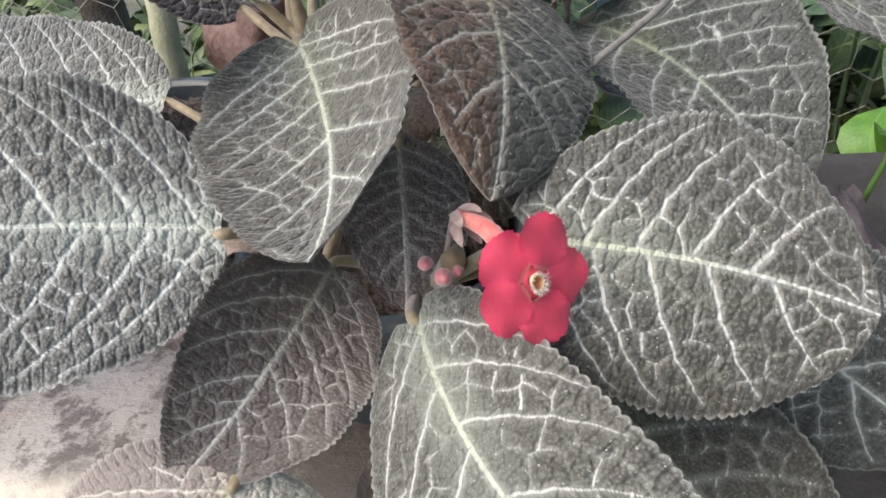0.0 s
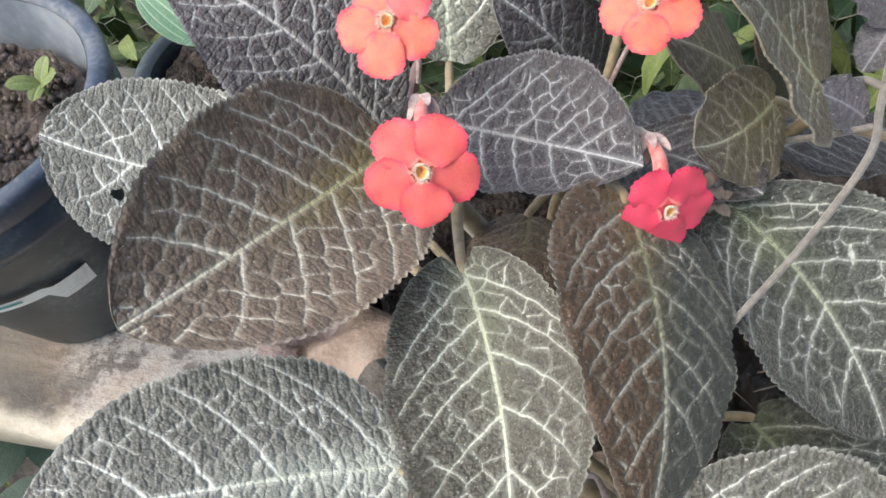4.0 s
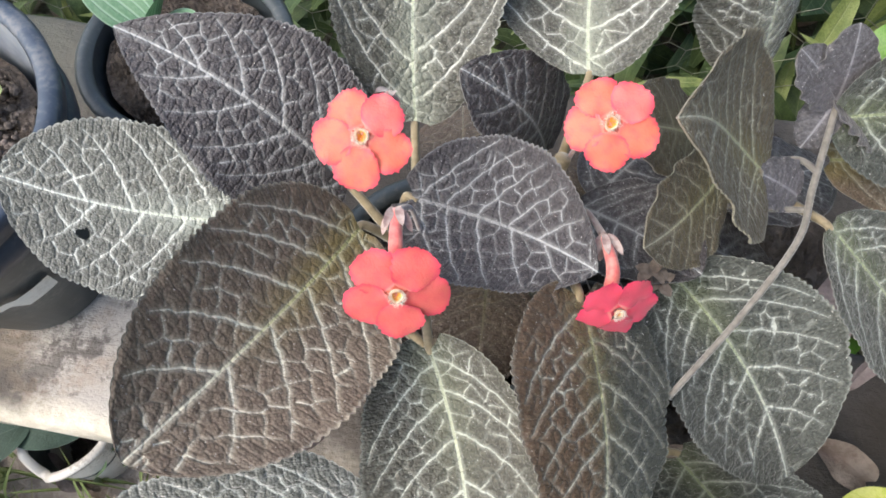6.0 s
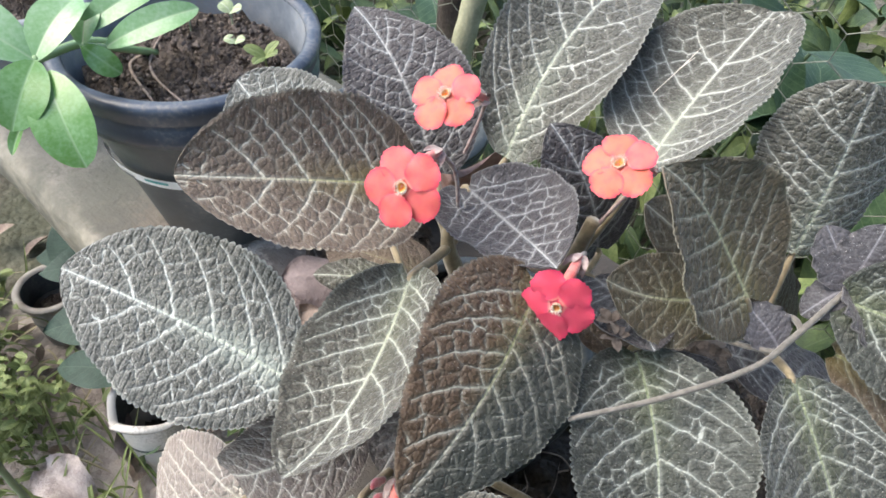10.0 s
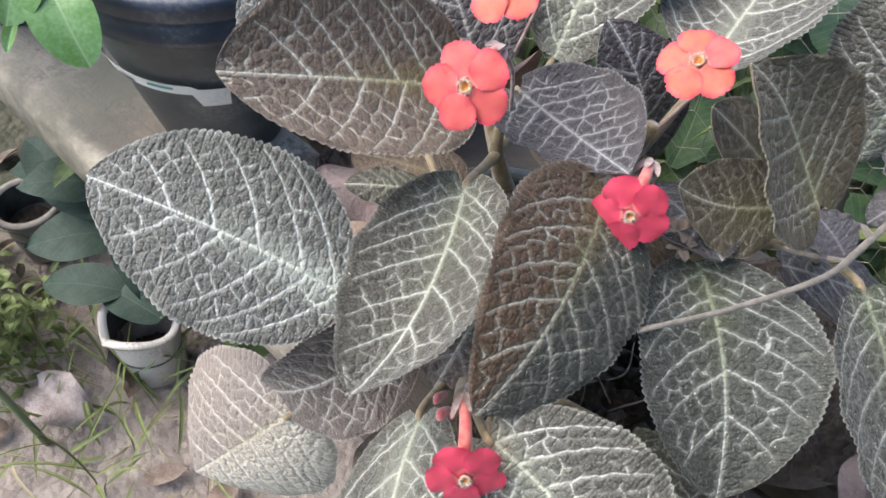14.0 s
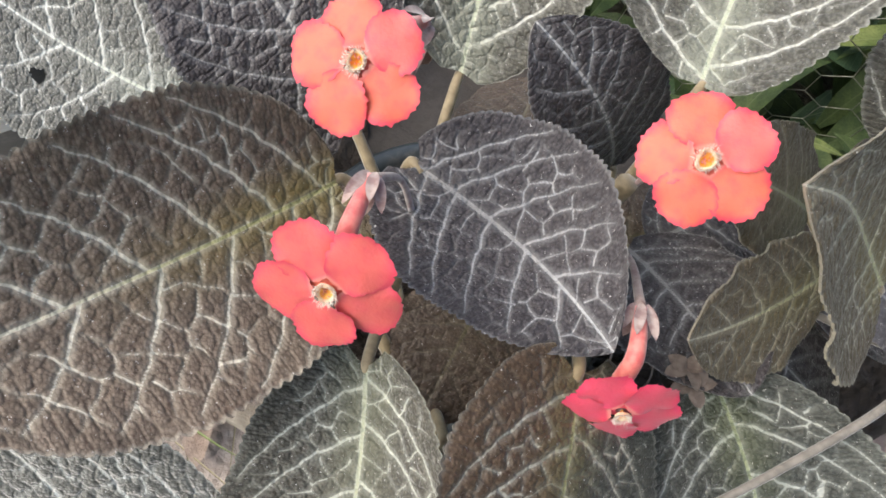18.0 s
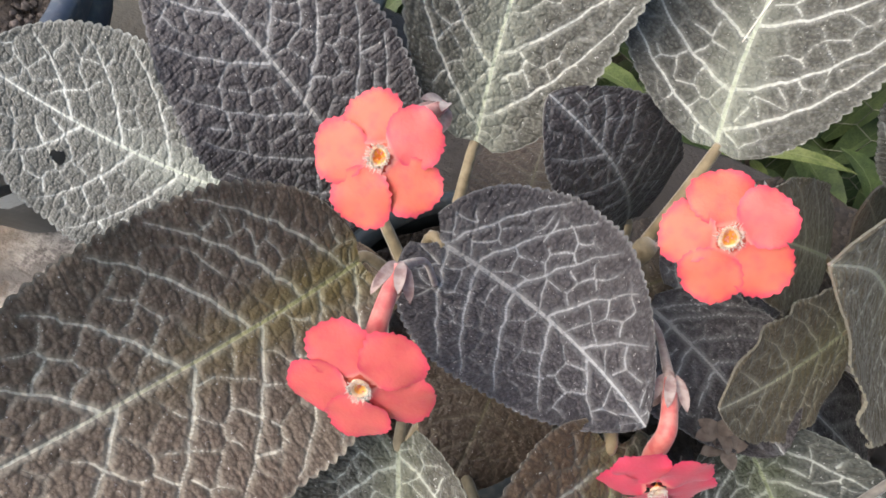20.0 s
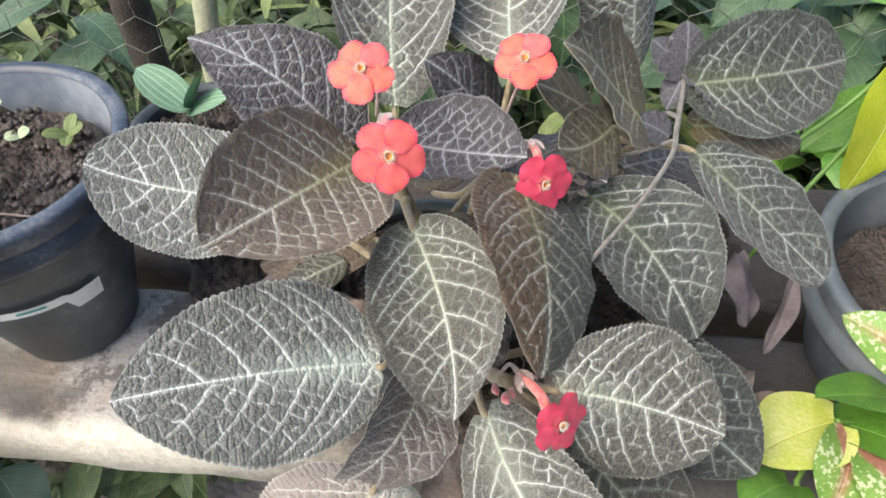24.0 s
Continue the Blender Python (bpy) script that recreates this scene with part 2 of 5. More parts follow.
def tube(P, radii, seg=8, n=16, wob=0.0, rng=None):
    """Vertices and faces of a closed round tube along the points P."""
    C = spline(P, n)
    Rr = np.interp(np.linspace(0, 1, n), np.linspace(0, 1, len(radii)), radii)
    if wob:
        Rr = Rr * (1 + wob * (rng.random(n) - 0.5))
    T = np.gradient(C, axis=0)
    T /= np.linalg.norm(T, axis=1)[:, None] + 1e-12
    a = np.cross(T[0], (0.3, 0.5, 0.81))
    a /= np.linalg.norm(a)
    V = []
    for i in range(n):
        a = a - T[i] * (a @ T[i])
        a /= np.linalg.norm(a)
        b = np.cross(T[i], a)
        for k in range(seg):
            w = 2 * math.pi * k / seg
            V.append(C[i] + Rr[i] * (math.cos(w) * a + math.sin(w) * b))
    Fc = [(i * seg + k, i * seg + (k + 1) % seg, (i + 1) * seg + (k + 1) % seg, (i + 1) * seg + k) for i in range(n - 1) for k in range(seg)]
    Fc.append(tuple(range(seg))[::-1])
    Fc.append(tuple((n - 1) * seg + k for k in range(seg)))
    return np.array(V), Fc


def lathe(profile, at, seg=56, wob=0.0):
    """A turned body from (radius, height) pairs."""
    V, Fc = [], []
    for r, z in profile:
        for k in range(seg):
            w = 2 * math.pi * k / seg
            rr = r * (1 + wob * math.sin(3 * w + 1.0))
            V.append((at[0] + rr * math.cos(w), at[1] + rr * math.sin(w), at[2] + z))
    for i in range(len(profile) - 1):
        for k in range(seg):
            Fc.append((i * seg + k, i * seg + (k + 1) % seg, (i + 1) * seg + (k + 1) % seg, (i + 1) * seg + k))
    return np.array(V), Fc


def joined(pieces):
    V, Fc, o = [], [], 0
    for v, f in pieces:
        V.append(np.asarray(v))
        Fc += [tuple(i + o for i in q) for q in f]
        o += len(v)
    return np.vstack(V), Fc


def box(x0, x1, y0, y1, z0, z1, bev=0.004, cut=0.0, rng=None, step=0.03):
    """A long board along x with worn, rounded long edges."""
    b = bev
    ring = [(y0 + b, z0), (y1 - b, z0), (y1, z0 + b), (y1, z1 - b), (y1 - b, z1), (y0 + 0.7 * (y1 - y0), z1), (y0 + 0.3 * (y1 - y0), z1), (y0 + b, z1), (y0, z1 - b), (y0, z0 + b)]
    n = max(2, int((x1 - x0) / step) + 1)
    m = len(ring)
    V = []
    for i in range(n):
        for j, (y, z) in enumerate(ring):
            dy, dz = (0, 0) if rng is None else (rng.normal(0, cut), rng.normal(0, cut))
            V.append((x0 + (x1 - x0) * i / (n - 1), y + dy, z + dz))
    Fc = [(i * m + k, (i + 1) * m + k, (i + 1) * m + (k + 1) % m, i * m + (k + 1) % m) for i in range(n - 1) for k in range(m)]
    Fc += [tuple(range(m)), tuple((n - 1) * m + k for k in range(m))[::-1]]
    return np.array(V), Fc


def unit(v):
    v = np.asarray(v, dtype=float)
    return v / np.linalg.norm(v)


def leaf_profile(s, a, b):
    """Half width of a leaf along its length, 1 at the widest place."""
    pk = (a / (a + b)) ** a * (b / (a + b)) ** b
    s = (np.clip(s, 0, 1) + 0.006) / 1.006
    return s ** a * np.clip(1 - s, 0, 1) ** b / pk


def vein_sites(W1, L1, a, b, count, rng):
    """Side veins of a leaf as lines with half widths, and the centres of the cells between them with side and interval, all in mm."""
    pts, side_of, gap_of, lines = [], [], [], []
    for side in (-1, 1):
        shift = 0.20 if side > 0 else 0.0
        phase = rng.random()
        wander = rng.normal(0, 0.05, count + 3)

        def place(p, r):
            k = int(math.floor(p))
            w = wander[max(k + 1, 0)] + (wander[min(k + 2, count + 2)] - wander[max(k + 1, 0)]) * (p - k)
            q = p + shift + w
            start = 0.015 + 0.80 * (max(q + 0.1, 0.0) / count) ** 1.18 - 0.06 * max(-0.1 - q, 0)
            reach = 0.36 * (1 - 0.50 * max(q, 0) / count) if q > 0 else 0.36 + 0.34 * q
            end = min(max(start + reach, 0.03), 0.985)
            xe = W1 * float(leaf_profile(end, a, b))
            return side * xe * (0.66 * r + 0.34 * math.sin(min(r, 1.0) * math.pi / 2)), L1 * (start + (end - start) * (0.62 * r + 0.38 * r * r)), math.hypot(xe, reach * L1)
        for k in range(count):
            n = max(6, int(place(k, 1)[2] / 1.6))
            zig = rng.normal(0, 0.16, n + 1)
            zig[0] = 0
            P = np.array([place(k, 0.90 * i / n)[:2] for i in range(n + 1)])
            P[:, 1] += zig + 0.26 * np.sin(np.arange(n + 1) * 1.05 + k)
            lines.append((P, np.linspace(0.46, 0.14, n)))
        for k in range(-1, count + 1):
            for half in (0.25, 0.75):
                p = k + half
                n = max(2, int(round(place(p, 1)[2] / 6.6)))
                off = (0.5 * ((k + (half > 0.5)) % 2) + phase) % 1.0
                for i in range(-1, n + 2):
                    r = (i + off + rng.normal(0, 0.20)) / n
                    if 0.03 < r < 1.14:
                        x, y, _ = place(p + rng.normal(0, 0.07), r)
                        pts.append((x, y))
                        side_of.append(side)
                        gap_of.append(k)
    return np.array(pts), np.array(side_of), np.array(gap_of), lines


def nearest_edges(fx, fy, pts, k):
    """For each place its cell and the distances to the borders with the k nearest cells, with those cells."""
    cell = np.empty(fx.size, int)
    other = np.empty((fx.size, k), int)
    dist = np.empty((fx.size, k))
    for i in range(0, fx.size, 6000):
        d = (fx[i:i + 6000, None] - pts[None, :, 0]) ** 2 + (fy[i:i + 6000, None] - pts[None, :, 1]) ** 2
        o = np.argpartition(d, k + 1, axis=1)[:, :k + 1]
        dd = np.take_along_axis(d, o, 1)
        srt = np.argsort(dd, axis=1)
        o, dd = np.take_along_axis(o, srt, 1), np.take_along_axis(dd, srt, 1)
        cell[i:i + 6000] = o[:, 0]
        other[i:i + 6000] = o[:, 1:]
        gapd = np.linalg.norm(pts[o[:, 1:]] - pts[o[:, :1]], axis=2) + 1e-6
        dist[i:i + 6000] = (dd[:, 1:] - dd[:, :1]) / (2 * gapd)
    return cell, other, dist


def scattered(W1, L1, pitch, rng):
    gx, gy = np.meshgrid(np.arange(-W1 - pitch, W1 + pitch, pitch), np.arange(-9, L1 + 5, pitch * 0.87))
    gx[::2] += pitch * 0.5
    return np.stack([gx.ravel(), gy.ravel()], 1) + rng.uniform(-0.32 * pitch, 0.32 * pitch, (gx.size, 2))


def waves(x, y, scale, rng):
    """Smooth random field of about -1 to 1."""
    f = np.zeros_like(x)
    for _ in range(7):
        w, q = rng.normal(0, scale, 2), rng.random() * 6.28
        f += np.sin(w[0] * x + w[1] * y + q)
    return f / 2.6


def velvet(parent, tone, base, tip, roll, half, bulge, cup, seed, label="", notch=0.04, ns=300, nu=120, laterals=5, holes=(), teeth=37, name="leaf", a=0.5, b=0.66, bend=0.0, hook=0.0):
    """One quilted leaf blade from base to tip with a scalloped edge; roll turns it about its midrib, cup lowers its edges, bend curves the midrib sideways, hook bends the tip down."""
    rng = np.random.default_rng(seed)
    B, T = np.array(base), np.array(tip)
    c = T - B
    L = np.linalg.norm(c)
    e = c / L
    s0 = unit(np.cross(e, (0, 0, 1)))
    n0 = np.cross(s0, e)
    sd = math.cos(roll) * s0 + math.sin(roll) * n0
    nn = np.cross(sd, e)
    sv = np.linspace(0, 1, ns) ** 1.12
    uv = np.sin(np.linspace(-1, 1, nu) * math.pi / 2 * 0.82) / math.sin(math.pi / 2 * 0.82)
    S, U = np.meshgrid(sv, uv, indexing="ij")
    sh = leaf_profile(S, a, b)
    ph = rng.random(2) * 6.28
    run = math.pi * teeth * S ** 0.9 + np.where(U > 0, ph[0], ph[1])
    tooth = np.abs(np.sin(run + 0.35 * np.sin(0.37 * run)))
    edge = np.abs(U) ** 9
    fine = min(max(half / 0.034, 0.5), 1.0)
    wave = 0.022 * np.sin(10.4 * S + np.where(U > 0, ph[0], ph[1] + 2))
    X = half * sh * U * (1 + edge * (0.031 * (tooth - 0.6) + wave))
    Y = L * (S - notch * np.abs(U) ** 1.5 * (1 - S) ** 6)
    W1, L1 = half * 1000, L * 1000
    xm, ym = X * 1000, Y * 1000
    fx, fy = xm.ravel(), ym.ravel()
    fu, fs = np.abs(U).ravel(), S.ravel()
    # net of veins: side veins between the intervals, finer cross veins inside them
    pts, side_of, gap_of, lines = vein_sites(W1, L1, a, b, laterals, rng)
    fx2 = fx + 0.60 * waves(fx, fy, 0.5, rng)
    fy2 = fy + 0.60 * waves(fx, fy, 0.5, rng)
    cell, other, dist = nearest_edges(fx2, fy2, pts, 6)
    same = (side_of[cell][:, None] == side_of[other]) & (gap_of[cell][:, None] == gap_of[other])
    dter = np.where(same, dist, 9.0).min(1)
    dlat = np.full(fx.size, 9.0)
    vl = np.full(fx.size, 9.0)
    for P, h in lines:
        for p0, p1, w in zip(P[:-1], P[1:], h):
            near = np.nonzero((np.abs(fx - p0[0]) < 5) & (np.abs(fy - p0[1]) < 5))[0]
            dx, dy = p1 - p0
            t = np.clip(((fx[near] - p0[0]) * dx + (fy[near] - p0[1]) * dy) / (dx * dx + dy * dy + 1e-9), 0, 1)
            d = np.hypot(fx[near] - p0[0] - t * dx, fy[near] - p0[1] - t * dy)
            dlat[near] = np.minimum(dlat[near], d)
            vl[near] = np.minimum(vl[near], d - w * fine)
    patch = waves(fx, fy, 0.22, rng)
    rim = np.clip((fu - 0.74) / 0.16, 0, 1)
    near_lat = np.clip((dlat - 1.5) / 4.0, 0, 1)
    vt = dter - fine * (0.20 - 0.08 * near_lat + 0.07 * patch) + 0.9 * rim ** 1.5 + 0.45 * np.clip(-patch - 0.32 + 0.20 * near_lat, 0, 1)
    vn = np.minimum(np.minimum(vl, vt), np.abs(fx) - (0.66 - 0.42 * fs)).reshape(xm.shape)
    groove = np.minimum(np.minimum(dlat, dter), np.abs(fx)).reshape(xm.shape)
    vl = np.clip(np.minimum(vl, np.abs(fx) - 0.5), -1, 9).reshape(xm.shape)
    # fine puckers inside the cells, drawn out across the edge
    px, py = fx * (1 - 0.25 * np.clip((fu - 0.7) / 0.2, 0, 1)), fy
    _, _, dist = nearest_edges(px + 0.3 * waves(fx, fy, 0.9, rng), py + 0.3 * waves(fx, fy, 0.9, rng), scattered(W1, L1, 3.5, rng), 4)
    vd = np.clip(dist.min(1), 0, 4).reshape(xm.shape)
    band = np.clip((np.abs(U) - 0.83) / 0.04, 0, 1)
    vd = vd * (1 - band) + band * np.minimum(tooth * 0.9, 3 * np.abs(np.abs(U) - 0.86) * W1 * 0.3 + 0.25)
    # relief
    puff = 0.00048 * (1 - np.exp(-groove / 0.9)) + 0.00030 * (1 - np.exp(-vd / 0.42))
    puff = puff * min(max(half / 0.03, 0.5), 1.1) * np.clip((1.0 - np.abs(U)) * 12, 0.25, 1)
    ruffle = 0.0011 * edge * np.sin(27 * S + ph[0]) * np.sin(S * math.pi)
    twist = 0.06 * half * sh * U * (rng.random() - 0.5) * S
    Z = 4 * bulge * S * (1 - S) - hook * S ** 4 - cup * half * sh * U * U + puff + ruffle + twist
    V = B + (X + 4 * bend * S * (1 - S))[..., None] * sd + Y[..., None] * e + Z[..., None] * nn
    keep = np.ones((ns - 1, nu - 1), bool)
    for hs, hu, hr in holes:
        hx, hy = half * hu, L * hs
        d = np.hypot((X - hx) * 1.25, (Y - hy)) * (1 + 0.12 * np.sin(3 * np.arctan2(Y - hy, X - hx)))
        keep &= d[:-1, :-1] > hr
    idx = np.arange(ns * nu).reshape(ns, nu)
    q4 = np.stack([idx[:-1, :-1], idx[:-1, 1:], idx[1:, 1:], idx[1:, :-1]], -1)[keep]
    # rolled-under edge gives the blade its thickness
    loop = np.concatenate([idx[0, :], idx[1:, -1], idx[-1, -2::-1], idx[-2:0:-1, 0]])
    V = V.reshape(-1, 3)
    ctr = V.mean(0)
    low = V[loop] - 0.0007 * nn + (ctr - V[loop]) * 0.012
    k = len(V)
    m = len(loop)
    r4 = [(loop[i], loop[(i + 1) % m], k + (i + 1) % m, k + i) for i in range(m)]
    Vall = np.vstack([V, low])
    ob = obj(name, Vall, np.vstack([q4.reshape(-1, 4), np.array(r4)]), LEAF[tone], parent, label)
    me = ob.data

    def ext(arr):
        arr = arr.reshape(-1)
        return np.concatenate([arr, arr[loop]])
    lc = np.stack([ext(xm), ext(ym), ext(vn)], 1)
    me.attributes.new("lc", "FLOAT_VECTOR", "POINT").data.foreach_set("vector", lc.ravel())
    for nm, arr in (("vd", vd), ("vl", vl), ("au", np.abs(U)), ("sl", S)):
        me.attributes.new(nm, "FLOAT", "POINT").data.foreach_set("value", ext(np.ascontiguousarray(arr)))
    return ob


def blade(parent, mat, base, tip, half, bulge=0.0, roll=0.0, fold=0.1, name="leaf", label="", a=0.6, b=0.7, ns=26, nu=13, wave=0.0, seed=0, notch=0.0):
    """A smooth leaf: midrib arched by bulge, halves folded up by fold."""
    V, Fc, lc = blade_mesh(base, tip, half, bulge, roll, fold, a, b, ns, nu, wave, seed, notch)
    ob = obj(name, V, Fc, mat, parent, label)
    ob.data.attributes.new("lc", "FLOAT_VECTOR", "POINT").data.foreach_set("vector", lc.ravel())
    return ob


def blade_mesh(base, tip, half, bulge=0.0, roll=0.0, fold=0.1, a=0.6, b=0.7, ns=26, nu=13, wave=0.0, seed=0, notch=0.0):
    B, T = np.array(base, float), np.array(tip, float)
    c = T - B
    L = np.linalg.norm(c)
    e = c / L
    up = (0, 0, 1) if abs(e[2]) < 0.97 else (0, -1, 0.2)
    s0 = unit(np.cross(e, up))
    n0 = np.cross(s0, e)
    sd = math.cos(roll) * s0 + math.sin(roll) * n0
    nn = np.cross(sd, e)
    S, U = np.meshgrid(np.linspace(0, 1, ns), np.linspace(-1, 1, nu), indexing="ij")
    pk = (a / (a + b)) ** a * (b / (a + b)) ** b
    Sp = (S + 0.02) / 1.02
    sh = Sp ** a * (1 - Sp) ** b / pk
    X = half * sh * U
    Y = L * (S - notch * np.abs(U) ** 1.3 * (1 - S) ** 6)
    Z = 4 * bulge * S * (1 - S) + fold * half * sh * np.abs(U) + wave * half * np.sin(9 * S + seed) * U * U
    V = (B + X[..., None] * sd + Y[..., None] * e + Z[..., None] * nn).reshape(-1, 3)
    idx = np.arange(ns * nu).reshape(ns, nu)
    Fc = [tuple(q) for q in np.stack([idx[:-1, :-1], idx[:-1, 1:], idx[1:, 1:], idx[1:, :-1]], -1).reshape(-1, 4)]
    lc = np.stack([X.ravel() * 1000, Y.ravel() * 1000, U.ravel()], 1)
    return V, Fc, lc


# ---------- ground ----------
def soil_mat(name, a, b, scale, far=False):
    m = Mat(name, 0.95)
    n1, n2, n3 = m.noise(scale * 0.2, None, 4.0), m.noise(scale, None, 6.0, 0.7), m.voronoi(scale * 2.2)
    col = m.mix(m.step(m.math("ADD", m.math("MULTIPLY", n1, 0.5), m.math("MULTIPLY", n2, 0.5)), 0.35, 0.65), a, b)
    col = m.mix(m.step(n2, 0.62, 0.75, 0.0, 0.5), col, (0.30, 0.26, 0.22))
    if far:
        near = m.n("VectorMath")
        near.operation = "DISTANCE"
        m.link(m.coords(), near.inputs[0])
        near.inputs[1].default_value = (-0.42, -0.02, 0)
        d = m.math("ADD", near.outputs["Value"], m.math("MULTIPLY", m.math("SUBTRACT", m.noise(5.0, None, 4.0), 0.5), 0.6))
        mould = m.mix(m.step(n2, 0.4, 0.6), (0.075, 0.070, 0.050), (0.15, 0.138, 0.105))
        mould = m.mix(m.step(m.noise(2.2, None, 5.0), 0.45, 0.6, 0.0, 0.6), mould, (0.060, 0.080, 0.035))
        col = m.mix(m.step(d, 0.30, 0.55, 0.0, 0.9), col, mould)
    h = m.math("SUBTRACT", n2, m.math("MULTIPLY", n3, 0.6))
    m.bump(h, 1.0, 0.006)
    return m.done(col)


GROUND = soil_mat("ground_earth", (0.29, 0.245, 0.225), (0.47, 0.415, 0.375), 45, True)
POTSOIL = soil_mat("pot_soil", (0.062, 0.050, 0.043), (0.16, 0.13, 0.112), 150)


def build_ground():
    rng = np.random.default_rng(5)
    xs = np.concatenate([[-400, -60, -12, -4, -2.2], np.linspace(-1.5, 1.2, 110), [2.2, 4, 12, 60, 400]])
    ys = np.concatenate([[-400, -60, -12, -4, -1.5], np.linspace(-0.8, 1.6, 100), [2.2, 4, 12, 60, 400]])
    V = []
    for yv in ys:
        for xv in xs:
            n = noise.noise(Vector((xv * 9, yv * 9, 0))) * 0.010 + noise.noise(Vector((xv * 31, yv * 31, 3))) * 0.006
            V.append((xv, yv, n if abs(xv) < 3 and abs(yv) < 3 else 0))
    w = len(xs)
    Fc = [(j * w + i, j * w + i + 1, (j + 1) * w + i + 1, (j + 1) * w + i) for j in range(len(ys) - 1) for i in range(w - 1)]
    tagged(obj("ground", V, Fc, GROUND), "bare grey-brown garden earth with dry litter", "ground", kind="structure")


build_ground()


# ---------- bench of planks ----------
def wood_mat(name):
    m = Mat(name, 0.85)
    co = m.coords()
    mp = m.n("Mapping")
    mp.inputs["Scale"].default_value = (4, 60, 60)
    m.link(co, mp.inputs[0])
    g = m.noise(1.0, mp.outputs[0], 6.0, 0.65)
    n1 = m.noise(14, co, 5.0, 0.65)
    n2 = m.noise(160, co, 4.0, 0.7)
    col = m.mix(m.step(g, 0.35, 0.65), (0.145, 0.115, 0.092), (0.27, 0.225, 0.185))
    col = m.mix(m.step(n1, 0.50, 0.60), col, (0.085, 0.072, 0.066))
    pale = m.step(m.math("ADD", m.math("MULTIPLY", m.noise(9, co, 3.0), 0.75), m.math("MULTIPLY", n2, 0.25)), 0.44, 0.55, 0.0, 0.85)
    col = m.mix(pale, col, (0.50, 0.465, 0.425))
    col = m.mix(m.step(n1, 0.30, 0.42, 0.55, 0.0), col, (0.34, 0.24, 0.17))
    blotch = m.math("ADD", m.math("MULTIPLY", m.noise(22, co, 5.0, 0.7), 0.7), m.math("MULTIPLY", n2, 0.3))
    col = m.mix(m.step(blotch, 0.48, 0.56, 0.0, 0.82), col, (0.12, 0.105, 0.097))
    sep = m.n("SeparateXYZ")
    m.link(co, sep.inputs[0])
    # bare is a cream that paints sunlight onto the front edge
    edge = m.step(m.math("ADD", sep.outputs[1], m.math("MULTIPLY", m.math("SUBTRACT", n1, 0.5), 0.03)), 0.152, 0.166, 1.0, 0.0)
    bare = m.mix(m.step(n2, 0.35, 0.65), (0.60, 0.54, 0.44), (0.74, 0.68, 0.57))
    # dark right end and back plank: soil stain plus painted shade under plants
    soil_shade = m.step(m.math("ADD", sep.outputs[0], m.math("MULTIPLY", m.math("SUBTRACT", n1, 0.5), 0.25)), -0.24, -0.10)
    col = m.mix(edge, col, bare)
    rear_soil_shade = m.math("MULTIPLY", m.step(m.math("ADD", sep.outputs[1], m.math("MULTIPLY", m.math("SUBTRACT", n1, 0.5), 0.04)), 0.268, 0.300), m.step(sep.outputs[0], -0.52, -0.40))
    soil_shade = m.math("MAXIMUM", soil_shade, rear_soil_shade)
    col = m.mix(m.math("MULTIPLY", soil_shade, 0.92), col, (0.062, 0.053, 0.046))
    moss = m.math("MULTIPLY", m.step(sep.outputs[0], -0.27, -0.42), m.step(n1, 0.38, 0.6, 0.70, 0.95))
    col = m.mix(moss, col, (0.115, 0.116, 0.096))
    m.bump(m.math("ADD", m.math("ADD", g, n2), n1), 0.5, 0.004)
    return m.done(col)


WOOD = wood_mat("weathered_plank")
PLANK_TOP = 0.46


def build_bench():
    rng = np.random.default_rng(8)
    bench = thing("plank_bench", "low bench of weathered grey planks, sunlit front edge painted pale", "bench")
    for y0, y1 in ((0.150, 0.268), (0.290, 0.420)):
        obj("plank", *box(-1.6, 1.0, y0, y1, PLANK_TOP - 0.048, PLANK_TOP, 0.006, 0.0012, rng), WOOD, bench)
    for x in (-1.55, -0.10, 0.75):
        v, f = box(x - 0.05, x + 0.05, 0.25, 0.40, -0.01, PLANK_TOP - 0.049, 0.005, 0.001, rng)
        obj("support", v, f, WOOD, bench)


build_bench()


# ---------- pots ----------
def plastic(name, a, b, rough=0.4, dust=0.25):
    m = Mat(name, rough)
    n1 = m.noise(22, None, 5.0, 0.65)
    n2 = m.noise(350, None, 2.0)
    col = m.mix(m.step(n1, 0.35, 0.65), a, b)
    col = m.mix(m.math("MULTIPLY", m.step(m.math("ADD", m.math("MULTIPLY", n1, 0.6), m.math("MULTIPLY", n2, 0.4)), 0.5, 0.66), dust), col, (0.30, 0.28, 0.25))
    m.bump(n2, 0.15, 0.0005)
    return m.done(col)


BLACK = plastic("pot_black", (0.036, 0.046, 0.052), (0.072, 0.087, 0.096))
NAVY = plastic("pot_navy_rim", (0.024, 0.035, 0.058), (0.058, 0.078, 0.114), 0.35, 0.3)
DUSTY = plastic("pot_dusty_inside", (0.15, 0.175, 0.21), (0.29, 0.32, 0.36), 0.6, 0.5)
GREY = plastic("pot_grey", (0.13, 0.15, 0.165), (0.23, 0.255, 0.27), 0.5, 0.3)
WHITEP = plastic("white_plastic", (0.50, 0.48, 0.45), (0.66, 0.64, 0.61), 0.5, 0.75)
GRIME = plastic("grimy_plastic", (0.20, 0.18, 0.16), (0.36, 0.34, 0.31), 0.7, 0.6)
LABEL = plastic("label_white", (0.78, 0.78, 0.76), (0.84, 0.84, 0.82), 0.5, 0.2)
TEAL = plastic("label_teal", (0.05, 0.30, 0.28), (0.10, 0.38, 0.36), 0.5, 0.2)
